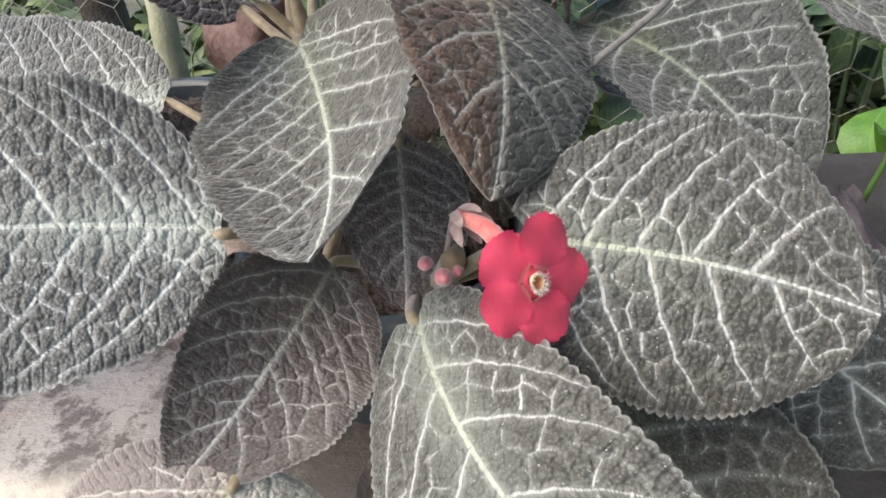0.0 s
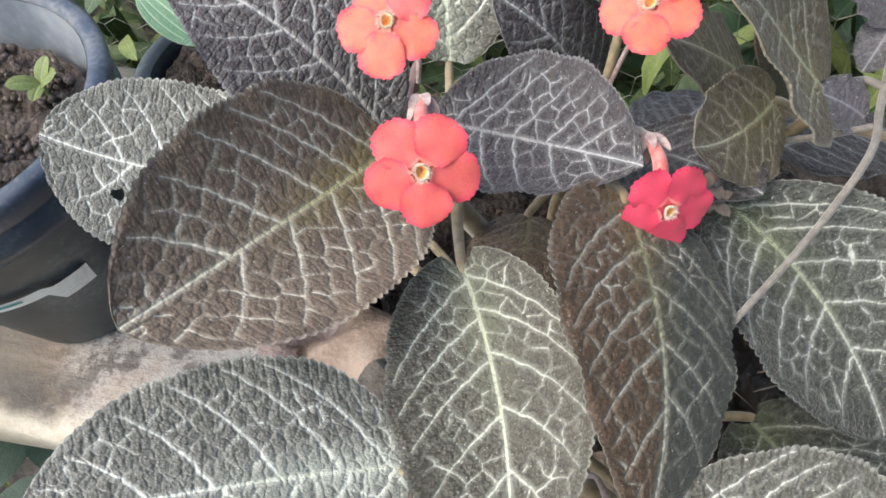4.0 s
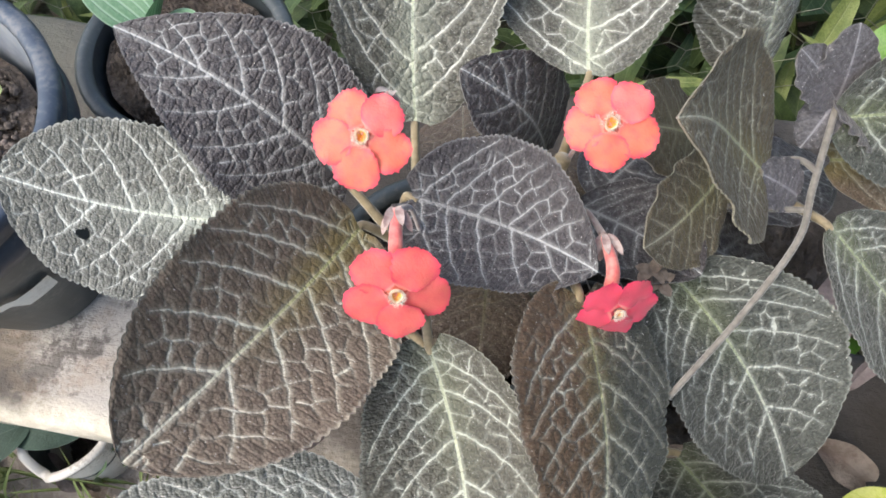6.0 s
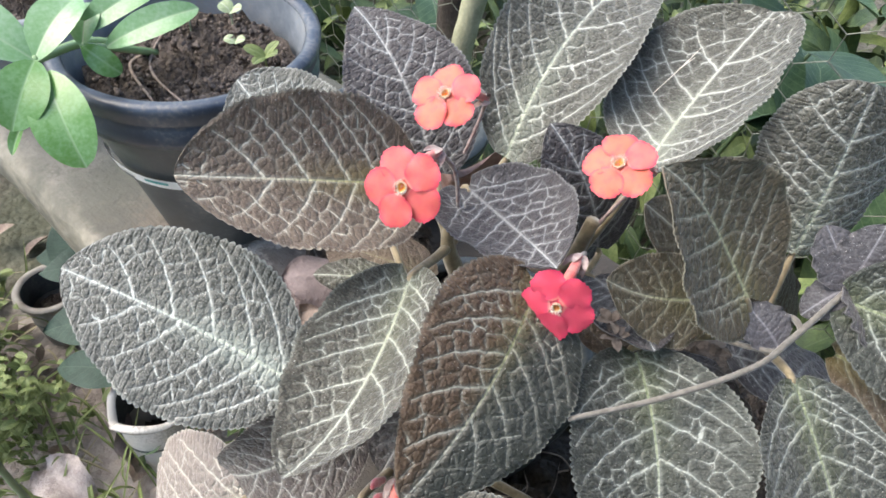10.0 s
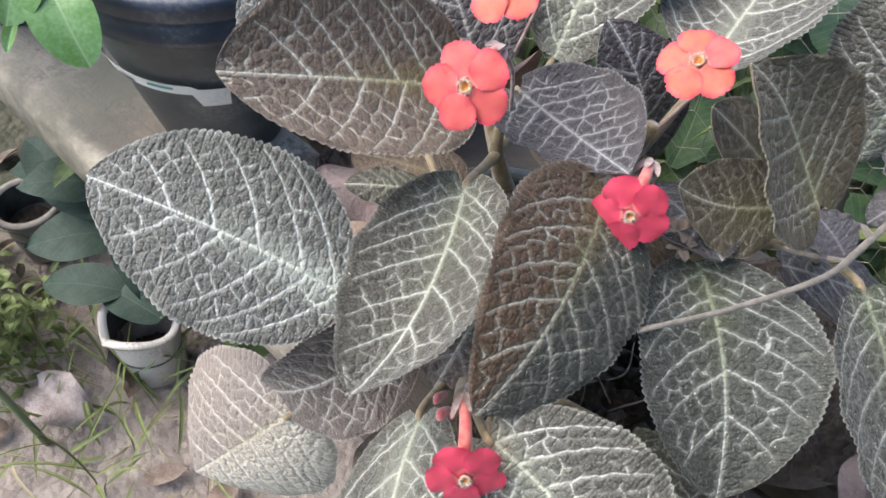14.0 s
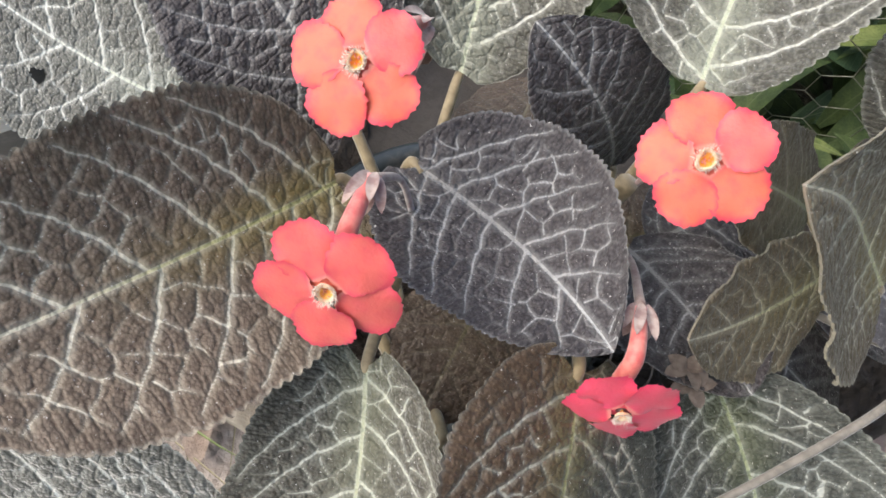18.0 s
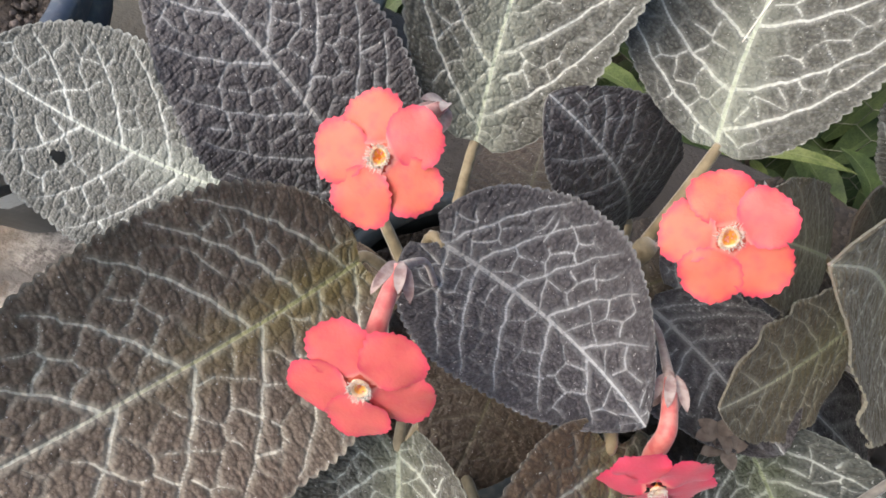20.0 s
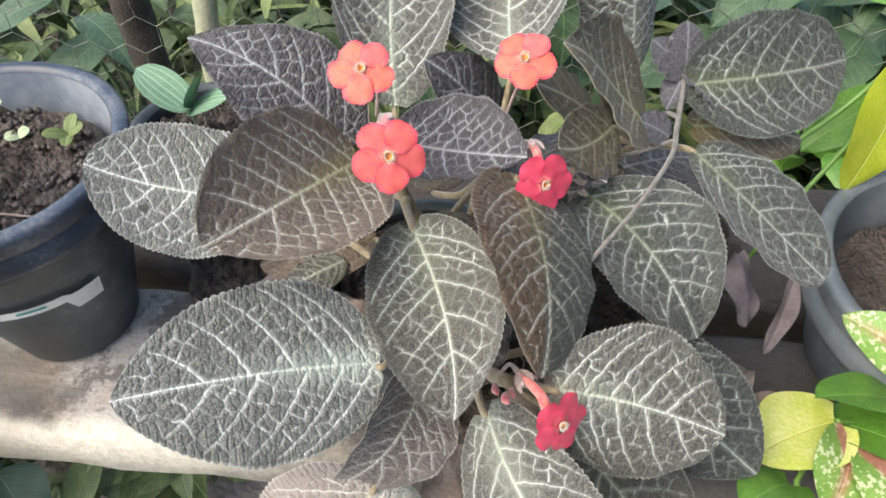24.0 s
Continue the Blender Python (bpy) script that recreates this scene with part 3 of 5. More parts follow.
INK = plastic("label_ink", (0.10, 0.11, 0.12), (0.16, 0.17, 0.18), 0.6, 0.1)


def heap(cx, cy, z, r, seed, amp=0.006):
    rng = np.random.default_rng(seed)
    V = [(cx, cy, z + amp)]
    rings, seg = 16, 48
    for i in range(1, rings + 1):
        for k in range(seg):
            w = 2 * math.pi * k / seg
            rr = r * i / rings
            x, y = cx + rr * math.cos(w), cy + rr * math.sin(w)
            V.append((x, y, z + amp * (1 - i / rings) + amp * noise.noise(Vector((x * 90, y * 90, seed))) + 0.5 * amp * rng.normal()))
    Fc = [(0, 1 + k, 1 + (k + 1) % seg) for k in range(seg)]
    for i in range(rings - 1):
        for k in range(seg):
            Fc.append((1 + i * seg + k, 1 + (i + 1) * seg + k, 1 + (i + 1) * seg + (k + 1) % seg, 1 + i * seg + (k + 1) % seg))
    return np.array(V), Fc


def pot(at, rim, base, height, body, band, inside, label, soil, band_h=0.030, name="plant_pot", seed=1, dent=None):
    """Tapered pot: body, rolled rim band with two ridges, inner wall, soil."""
    p = thing(name, label, "plant pot", "pots on the bench")
    x, y, z = at
    prof = [(0.0, 0.0), (base * 0.9, 0.0), (base, 0.003), (base + (rim - base) * 0.45, height * 0.45), (rim - 0.004, height - band_h)]
    obj("body", *lathe(prof, at), body, p)
    bh = band_h
    prof = [(rim - 0.005, height - bh), (rim + 0.001, height - bh), (rim + 0.002, height - bh * 0.85), (rim + 0.0022, height - bh * 0.55), (rim + 0.001, height - bh * 0.5),
            (rim + 0.0025, height - bh * 0.42), (rim + 0.004, height - 0.006), (rim + 0.0045, height - 0.002), (rim + 0.002, height), (rim - 0.003, height), (rim - 0.005, height - 0.003)]
    obj("rim", *lathe(prof, at), band, p)
    obj("inner_wall", *lathe([(rim - 0.0052, height - 0.003), (rim - 0.007, height - 0.02), (base + (rim - base) * 0.5, height * 0.5)], at), inside, p)
    if dent is not None:
        for ob in p.children:
            for v in ob.data.vertices:
                w = math.atan2(v.co.y - y, v.co.x - x) - radians(dent)
                w = math.atan2(math.sin(w), math.cos(w))
                up = max(0.0, (v.co.z - z) / height - 0.4) / 0.6
                v.co.z -= height * 0.20 * up * max(0.0, 1 - abs(w) / 0.55) + 0.03 * height * up * math.sin(3 * w + 1)
                v.co.x -= 0.004 * up * math.sin(2 * w)
    obj("soil", *heap(x, y, z + soil, rim - 0.008 - (rim - base) * (1 - soil / height) * 0.85, seed), POTSOIL, p)
    return p


def pot_label(p, at, rim, base, height, a0, a1, z0, z1, z2):
    """Paper strip stuck round the pot, widened at one end into a tab, with printing."""
    def rad(z):
        return base + (rim - base) * (z / height) + 0.0016
    n = 24
    V, Fc = [], []
    for i in range(n + 1):
        w = radians(a0 + (a1 - a0) * i / n)
        lo = z0 if i < n - 4 else z0 - 0.011
        hi = z1 if i < n - 4 else z2
        for z in (lo, hi):
            V.append((at[0] + rad(z) * math.cos(w), at[1] + rad(z) * math.sin(w), at[2] + z))
    Fc = [(2 * i, 2 * i + 2, 2 * i + 3, 2 * i + 1) for i in range(n)]
    lab = obj("paper_label", V, Fc, LABEL, p, "torn white paper label", smooth=False)
    for k, (f0, f1, zz, mt) in enumerate(((0.55, 0.70, 0.5, TEAL), (0.20, 0.30, 0.2, INK), (0.34, 0.46, 0.2, INK), (0.06, 0.14, 0.25, INK))):
        VV = []
        for f in np.linspace(f0, f1, 5):
            w = radians(a0 + (a1 - a0) * f)
            zc = z0 + (z1 - z0) * zz
            for z in (zc, zc + 0.0022):
                VV.append((at[0] + (rad(z) + 0.0006) * math.cos(w), at[1] + (rad(z) + 0.0006) * math.sin(w), at[2] + z))
        obj("print_bar", VV, [(2 * i, 2 * i + 2, 2 * i + 3, 2 * i + 1) for i in range(4)], mt, lab, smooth=False)


POT_A = (-0.320, 0.238, PLANK_TOP)
pa = pot(POT_A, 0.076, 0.040, 0.152, BLACK, NAVY, DUSTY, "black plastic pot with navy rim and torn paper label", 0.128, seed=2)
pot_label(pa, POT_A, 0.072, 0.040, 0.122, 240, 334, 0.079, 0.087, 0.084)
pb = pot((-0.548, 0.222, PLANK_TOP), 0.072, 0.052, 0.105, GREY, GREY, GREY, "pale grey plastic pot half filled with soil", 0.075, 0.02, seed=3)
pc = pot((-0.73, 0.275, PLANK_TOP), 0.075, 0.055, 0.12, GREY, GREY, GREY, "grey plastic pot on the bench end", 0.09, 0.02, seed=4)
pd = pot((-0.078, 0.240, PLANK_TOP), 0.060, 0.050, 0.072, BLACK, BLACK, BLACK, "black plastic pot hidden under velvety leaves", 0.066, 0.02, seed=6)
pe = pot((0.240, 0.255, PLANK_TOP), 0.088, 0.070, 0.090, GREY, GREY, GREY, "large grey plastic pot with thick rim", 0.055, 0.038, seed=7)
pf = pot((-0.250, 0.360, PLANK_TOP), 0.058, 0.046, 0.068, BLACK, BLACK, BLACK, "small black pot with round green seedlings", 0.058, 0.016, seed=9)

# ---------- the flowering plant ----------
plant = thing("flame_violet_plant", "velvety silver-veined plant with red flowers in black pot", "potted plant")


def stem(P, radii, mat=PETIOLE, name="petiole", parent=None, n=18, seg=8):
    return obj(name, *tube(P, radii, seg, n), mat, parent or plant)


NODES = {"a": (-0.082, 0.212, 0.622), "b": (-0.045, 0.245, 0.610), "c": (-0.040, 0.160, 0.568), "d": (0.035, 0.272, 0.618), "e": (-0.075, 0.195, 0.575)}
stem([(-0.065, 0.238, 0.520), (-0.066, 0.235, 0.548), (-0.075, 0.222, 0.59), (-0.083, 0.214, 0.622), (-0.088, 0.222, 0.640)], [0.0048, 0.0045, 0.0038, 0.0012], name="stem")
stem([(-0.05, 0.245, 0.520), (-0.049, 0.246, 0.548), (-0.046, 0.25, 0.59), (-0.040, 0.255, 0.640)], [0.0045, 0.004, 0.003], name="stem")
stem([(-0.063, 0.218, 0.520), (-0.06, 0.21, 0.545), (-0.05, 0.175, 0.562), (-0.036, 0.148, 0.578), (-0.028, 0.132, 0.598)], [0.0045, 0.0042, 0.004, 0.003], name="stem")


def leaf(key, tone, node, base, tip, roll, half, bulge, cup, label="", **kw):
    velvet(plant, tone, base, tip, roll, half, bulge, cup, sum(map(ord, key)), label, **kw)
    if node:
        B, T, N = np.array(base), np.array(tip), np.array(NODES[node])
        e = unit(T - B)
        low = np.array([0, 0, -0.0014])
        q = [N, N + (B - N) * 0.5 + np.array([0, 0, -0.005]) - e * 0.006, B - e * 0.003 + low, B + e * 0.002 + low]
        stem(q, [0.0024, 0.0020, 0.0016, 0.0012])


leaf("O", "silver", "e", (-0.0820, 0.1286, 0.6095), (-0.1733, 0.0879, 0.6312), 0.766, 0.0360, 0.0008, -0.063, "silvery teal velvety leaf with pale veins", a=0.50, b=0.71, bend=0.0032, hook=0.0065, notch=0.010)
leaf("B", "brown", "a", (-0.1038, 0.2163, 0.6411), (-0.1425, 0.1299, 0.6714), 0.508, 0.0333, 0.0045, -0.376, "broad bronze-brown velvety leaf with pale veins", a=0.49, b=0.61, bend=-0.0010, hook=-0.0029, notch=0.010)
leaf("N", "olive", "a", (-0.0739, 0.1818, 0.6339), (-0.0452, 0.1029, 0.6119), -0.356, 0.0283, 0.0001, -0.420, "olive-grey velvety leaf with silver veins", a=0.50, b=0.69, bend=-0.0040, hook=-0.0120, notch=0.051)
leaf("M", "half_lit", "b", (-0.0308, 0.2022, 0.6481), (-0.0109, 0.1202, 0.6290), 0.594, 0.0319, 0.0040, 0.032, "bronze velvety leaf with reflected light painted grey on one half", a=0.40, b=0.75, bend=-0.0018, hook=0.0096, notch=0.057)
leaf("S", "grey", "c", (-0.0098, 0.1233, 0.6098), (0.0607, 0.1152, 0.5967), -0.806, 0.0323, -0.0011, 0.141, "broad grey-green velvety leaf with silver veins", a=0.50, b=0.61, bend=-0.0029, hook=0.0044, notch=0.067)
leaf("R", "grey", "c", (-0.0361, 0.1212, 0.5885), (0.0302, 0.0514, 0.5637), -0.652, 0.0270, 0.0117, 0.038, "broad grey-green velvety leaf with silver veins", a=0.46, b=0.49, bend=0.0064, hook=-0.0004, notch=0.031)
leaf("P", "mauve", "c", (-0.0662, 0.1497, 0.5819), (-0.0970, 0.0939, 0.5527), 0.926, 0.0227, 0.0181, -0.420, "mauve-brown velvety leaf with white veins", a=0.50, b=0.76, bend=0.0031, hook=0.0120, notch=0.010)
leaf("Q", "pale", "e", (-0.0840, 0.0994, 0.5540), (-0.1205, 0.0685, 0.4846), 0.963, 0.0397, 0.0071, 0.420, "tan velvety leaf with sunlight painted cream on one half", a=0.49, b=0.72, bend=0.0006, hook=-0.0026, notch=0.047)
leaf("A", "silver", "e", (-0.1519, 0.2325, 0.5962), (-0.2505, 0.2284, 0.6122), 0.525, 0.0354, 0.0004, -0.138, "grey-green velvety leaf with an insect hole", a=0.50, b=0.57, bend=-0.0051, hook=-0.0066, notch=0.010, holes=((0.670, -0.377, 0.0027),))
leaf("C", "purple", "a", (-0.1141, 0.2380, 0.6281), (-0.1904, 0.2583, 0.6750), 0.374, 0.0296, 0.0095, -0.171, "dark purple-grey velvety leaf", a=0.43, b=0.88, bend=0.0049, hook=0.0039, notch=0.041)
leaf("D", "grey", "a", (-0.0941, 0.2641, 0.6357), (-0.0995, 0.3730, 0.6921), -0.191, 0.0310, 0.0150, -0.333, "broad grey-green velvety leaf with silver veins", a=0.49, b=0.61, bend=-0.0071, hook=0.0000, notch=0.010)
leaf("E", "grey", "b", (-0.0361, 0.2807, 0.6544), (-0.0348, 0.3621, 0.6993), 0.320, 0.0367, -0.0059, -0.382, "broad grey-green velvety leaf with silver veins", a=0.50, b=0.46, bend=-0.0070, hook=0.0015, notch=0.010)
leaf("X", "grey", "d", (0.0275, 0.3050, 0.6355), (0.0189, 0.3359, 0.7000), -0.460, 0.0309, -0.0008, 0.334, "grey-green velvety leaf with silver veins", a=0.50, b=0.43, bend=0.0016, hook=-0.0002, notch=0.010)
leaf("J", "teal", None, (0.0553, 0.2865, 0.6437), (0.1461, 0.3331, 0.6325), -0.895, 0.0319, 0.0084, -0.151, "teal-grey velvety leaf with silver veins", a=0.48, b=0.67, bend=0.0016, hook=-0.0008, notch=0.060)
leaf("K", "teal", "d", (0.0044, 0.2286, 0.6169), (0.0571, 0.1707, 0.5850), -0.125, 0.0323, 0.0081, -0.409, "teal-grey velvety leaf with silver veins", a=0.50, b=0.64, bend=-0.0040, hook=-0.0025, notch=0.029)
leaf("L", "teal", "d", (0.0546, 0.2493, 0.6307), (0.1177, 0.2043, 0.5923), 0.088, 0.0291, 0.0026, -0.205, "teal-grey velvety leaf with silver veins", a=0.50, b=0.49, bend=0.0001, hook=-0.0036, notch=0.010)
leaf("H", "purple", "a", (-0.0886, 0.2306, 0.6406), (-0.0274, 0.2074, 0.6583), -0.185, 0.0264, -0.0077, -0.420, "dark purple-grey velvety leaf", a=0.48, b=0.76, bend=-0.0046, hook=0.0013, notch=0.069)
leaf("G", "purple", "b", (-0.0448, 0.2792, 0.6023), (-0.0787, 0.2719, 0.6595), 0.586, 0.0225, 0.0075, -0.112, "dark purple-grey velvety leaf", a=0.47, b=0.65, bend=0.0023, hook=0.0008, notch=0.050)
leaf("I", "khaki", "d", (0.0263, 0.2610, 0.6418), (-0.0048, 0.2400, 0.6979), 0.611, 0.0324, -0.0061, -0.235, "upright olive-brown velvety leaf with pale veins", a=0.50, b=0.92, bend=0.0059, hook=0.0120, laterals=4, notch=0.153)
leaf("U", "khaki", "d", (0.0155, 0.2608, 0.6337), (-0.0139, 0.2201, 0.6519), 0.737, 0.0184, -0.0012, -0.059, "curled khaki-brown velvety leaf", a=0.47, b=0.76, bend=-0.0036, hook=-0.0013, laterals=4, notch=0.058)
leaf("T", "teal", "c", (0.0220, 0.1720, 0.5760), (0.0930, 0.1300, 0.5370), -0.785, 0.0310, 0.0030, 0.100, "teal-grey velvety leaf with silver veins")


def flower(c, az, el, cal, foot, mat, size, seed, spin=0.0, label=""):
    """Trumpet flower: curved tube, calyx of sepals, five rounded fringed lobes, cream throat."""
    rng = np.random.default_rng(seed)
    c, cal, foot = np.array(c), np.array(cal), np.array(foot)
    a, b = radians(az), radians(el)
    n = np.array([math.sin(a) * math.cos(b), -math.cos(a) * math.cos(b), math.sin(b)])
    right = unit(np.cross((0, 0, 1), n)) if abs(n[2]) < 0.98 else np.array([1.0, 0, 0])
    right = -right if right[0] < 0 else right
    up = np.cross(n, right)
    body = obj("flower", *tube([cal, cal + (c - cal) * 0.5 + np.array([0, 0, 0.003]), c - n * 0.006, c - n * 0.0008], [0.0016, 0.0021, 0.0024, 0.0031], 12, 20), TUBE, plant, label or "red trumpet flower with five lobes")
    order = (0, 3, 1, 4, 2)
    for rank, k in enumerate(order):
        w = spin + math.pi / 2 + k * 2 * math.pi / 5
        d = math.cos(w) * right + math.sin(w) * up
        t = np.cross(n, d)
        R0, R1 = 0.0022, size * rng.uniform(0.95, 1.05) * (1.06 if abs(math.sin(w) + 1) < 0.5 else 1.0)
        nr, nf = 10, 72
        ph = np.linspace(0, 2 * math.pi, nf, endpoint=False)
        rr = np.linspace(0, 1, nr)
        RR, PH = np.meshgrid(rr, ph, indexing="ij")
        lip = 1 + RR ** 6 * (0.022 * np.sin(PH * 23 + seed) + 0.024 * rng.normal(size=nf) + 0.035 * np.sin(PH * 3 + seed + k))
        A = RR * np.cos(PH) * lip
        U = RR * np.sin(PH) * lip
        mid, ar, al = R0 + (R1 - R0) * 0.51, (R1 - R0) * 0.50, size * rng.uniform(0.45, 0.49)
        rad = mid + ar * A
        lat = al * U * (1 + 0.12 * A)
        sag = rng.uniform(0.02, 0.12)
        Z = 0.00022 * rank + 0.0006 * (1 - (rad / R1) ** 2) - sag * size * (rad / R1) ** 2 + rng.uniform(-0.10, 0.10) * lat - 0.07 * al * U * U + 0.00045 * np.sin(PH * 4 + seed + k) * RR ** 3
        V = c + rad[..., None] * d + lat[..., None] * t + Z[..., None] * n
        idx = np.arange(nr * nf).reshape(nr, nf)
        nxt = np.roll(idx, -1, axis=1)
        q = np.stack([idx[1:-1], nxt[1:-1], nxt[2:], idx[2:]], -1).reshape(-1, 4).tolist()
        q += [[int(idx[0, 0]), int(nxt[1, j]), int(idx[1, j])] for j in range(nf)]
        ob = obj("petal", V.reshape(-1, 3), q, PETAL_PINK if mat is PETAL_ORANGE_LIT and (k == 4 or seed == 7) else mat, body)
        lc = np.stack([lat.ravel() * 1000, rad.ravel() * 1000, RR.ravel()], 1)
        ob.data.attributes.new("lc", "FLOAT_VECTOR", "POINT").data.foreach_set("vector", np.ascontiguousarray(lc).ravel())
    M = np.stack([right, up, n], 1)
    kr = 0.72 if mat is PETAL_RED_DIM else 0.86

    def disc(prof, seg=20, squash=1.0):
        v, f = lathe(prof, (0, 0, 0), seg, 0.06)
        v[:, 0] *= squash
        v[:, :2] *= kr if prof[0][0] != 0.0014 else 1.0
        return v @ M.T + c + n * 0.0011, f
    obj("corolla_base", *disc([(0.0014, -0.0008), (0.0028, -0.0010), (0.0036, -0.0014), (0.0040, -0.0020)]), CORE if mat is PETAL_ORANGE_LIT else CORE_RED, body)
    obj("throat_ring", *disc([(0.0028, 0.0004), (0.0024, 0.0009), (0.0020, 0.0010), (0.0017, 0.0002)], squash=0.85), THROAT_RING, body, "cream white throat ring")
    obj("throat", *disc([(0.0021, 0.0007), (0.0012, -0.0002), (0.0, -0.0012)], squash=0.85), THROAT, body, "orange speckled throat")
    hairs = []
    for _ in range(170):
        w, q = rng.random() * 6.28, rng.uniform(0.0019, 0.0030)
        p0 = np.array([0.88 * q * math.cos(w), q * math.sin(w), 0.0010])
        p1 = p0 + np.array([math.cos(w), math.sin(w), 0]) * rng.uniform(0.0001, 0.0009) + rng.normal(0, 0.0002, 3) + np.array([0, 0, rng.uniform(0.0003, 0.0010)])
        hairs.append(tube([p0, p1], [0.00007, 0.00004], 3, 2))
    hv, hf = joined(hairs)
    obj("throat_hairs", (hv * (kr, kr, 1)) @ M.T + c + n * 0.0010, hf, HAIR, body, "white fuzz of hairs round throat")
    specks = []
    for _ in range(14):
        w, q = rng.random() * 6.28, rng.uniform(0.0003, 0.0017)
        v, f = lathe([(0.0, 0.0002), (0.00022, 0.0), (0.0, -0.0002)], (0.85 * q * math.cos(w), q * math.sin(w), -0.0003 + 0.0008 * q / 0.0017), 6)
        specks.append((v, f))
    sv, sf = joined(specks)
    obj("throat_specks", (sv * (kr, kr, 1)) @ M.T + c + n * 0.0011, sf, TUBE, body, "red specks in yellow throat")
    ax = unit(c - cal)
    s1 = unit(np.cross(ax, (0.2, 0.3, 1)))
    s2 = np.cross(ax, s1)
    for k in range(5):
        w = k * 2 * math.pi / 5 + seed
        d = math.cos(w) * s1 + math.sin(w) * s2
        blade(body, SEPAL, cal - ax * 0.001 + d * 0.0012, cal + ax * 0.0066 + d * 0.0046, 0.0013, 0.0006, rng.uniform(-0.5, 0.5), 0.2, "sepal", ns=8, nu=5)
    obj("pedicel", *tube([foot, foot + (cal - foot) * 0.5 + np.array([0, 0.003, 0.003]), cal], [0.0009, 0.0008, 0.0013], 7, 12), SEPAL, body)


flower((-0.1001, 0.2258, 0.6842), 3, 57, (-0.0975, 0.2480, 0.6735), (-0.098, 0.238, 0.650), PETAL_ORANGE_LIT, 0.0140, 3, 0.545)
flower((-0.0311, 0.2436, 0.6817), -10, 60, (-0.0255, 0.2640, 0.6700), (-0.040, 0.254, 0.632), PETAL_ORANGE_LIT, 0.0134, 5, 0.80)
flower((-0.0830, 0.1858, 0.6722), 18, 36, (-0.0880, 0.2100, 0.6725), (-0.084, 0.220, 0.640), PETAL_ORANGE_LIT, 0.0148, 7, 0.60)
flower((-0.0192, 0.1992, 0.6506), 24, 17, (-0.0255, 0.2205, 0.6545), (-0.036, 0.245, 0.622), PETAL_RED_DIM, 0.0132, 9, 0.602)
flower((-0.0080, 0.1078, 0.6111), 40, 21, (-0.0245, 0.1265, 0.6140), (-0.032, 0.140, 0.590), PETAL_RED_DIM, 0.0127, 11, 0.648)
for k, (x, y, z, r) in enumerate(((-0.0290, 0.1225, 0.6000, 0.0022), (-0.0335, 0.1255, 0.6015, 0.0018), (-0.0265, 0.1265, 0.5985, 0.0015))):
    obj("flower_bud", *tube([(x, y + 0.004, z - 0.003), (x, y, z), (x + 0.001, y - 0.003, z + 0.002)], [r * 0.6, r, r * 0.35], 12, 10), BUD, plant, "closed hairy pink flower bud")

# withered calyces left where flowers have dropped
rngc = np.random.default_rng(66)
for at in ((-0.0060, 0.2205, 0.6345), (-0.0020, 0.2190, 0.6290)):
    at = np.array(at)
    body = obj("withered_calyx", *tube([at + (0, 0.004, -0.010), at + (0, 0.002, -0.004), at], [0.0008, 0.0010, 0.0016], 7, 8), WITHERED, plant, "withered grey-brown star calyx")
    for k in range(5):
        w = k * 1.257 + rngc.random()
        blade(body, WITHERED, at, at + np.array([0.0062 * math.cos(w), 0.0045 * math.sin(w) - 0.001, 0.002 + 0.003 * math.sin(w)]), 0.0019, 0.0008, rngc.uniform(-0.4, 0.4), 0.2, "sepal", ns=8, nu=5)

# stolons
stem([(0.0046, 0.1820, 0.6232), (0.0255, 0.2118, 0.6280), (0.0420, 0.2400, 0.6345), (0.0465, 0.2600, 0.6365), (0.0521, 0.2911, 0.6450)], [0.0010, 0.0011, 0.0012, 0.0013, 0.0012], STOLON, "stolon", n=44)
stem([(0.0450, 0.2520, 0.6350), (0.0330, 0.2560, 0.6240), (0.0100, 0.2600, 0.6100), (-0.0400, 0.2500, 0.5950)], [0.0011, 0.0011, 0.0011, 0.0011], STOLON, "stolon", n=24)
stem([(0.0475, 0.2660, 0.6380), (0.0420, 0.2710, 0.6360), (0.0330, 0.2720, 0.6290)], [0.0013, 0.0012, 0.0011], STOLON, "stolon", n=12)
for k, (tip, half, roll) in enumerate((((0.0330, 0.2990, 0.6600), 0.0105, 0.3), ((0.0690, 0.2800, 0.6340), 0.0090, 0.5), ((0.0500, 0.3080, 0.6660), 0.0110, -0.2), ((0.0440, 0.2780, 0.6330), 0.0080, 0.1))):
    velvet(plant, "young", (0.0515, 0.2915, 0.6450), tip, roll, half, 0.0015, 0.05, 40 + k, "small young mauve-grey leaf", ns=60, nu=34, laterals=4, teeth=12)
velvet(plant, "young", (0.0440, 0.2600, 0.6300), (0.0260, 0.2640, 0.6360), 0.3, 0.0100, 0.002, -0.1, 47, "small young mauve-grey leaf", ns=60, nu=34, laterals=4, teeth=12)


# ---------- small leaves of the plant ----------
leaf("Y", "olive", "c", (-0.005, 0.140, 0.560), (0.062, 0.085, 0.520), -0.5, 0.030, 0.004, 0.05, "olive-grey velvety leaf with silver veins", ns=110, nu=60)
leaf("Z", "mauve", "e", (-0.050, 0.178, 0.604), (-0.044, 0.138, 0.576), 0.3, 0.018, 0.004, -0.2, "small mauve-brown velvety leaf", ns=90, nu=50)
leaf("AA", "umber", "b", (-0.060, 0.226, 0.600), (-0.058, 0.180, 0.598), 0.1, 0.020, 0.004, 0.1, "small umber-brown velvety leaf", ns=90, nu=50)
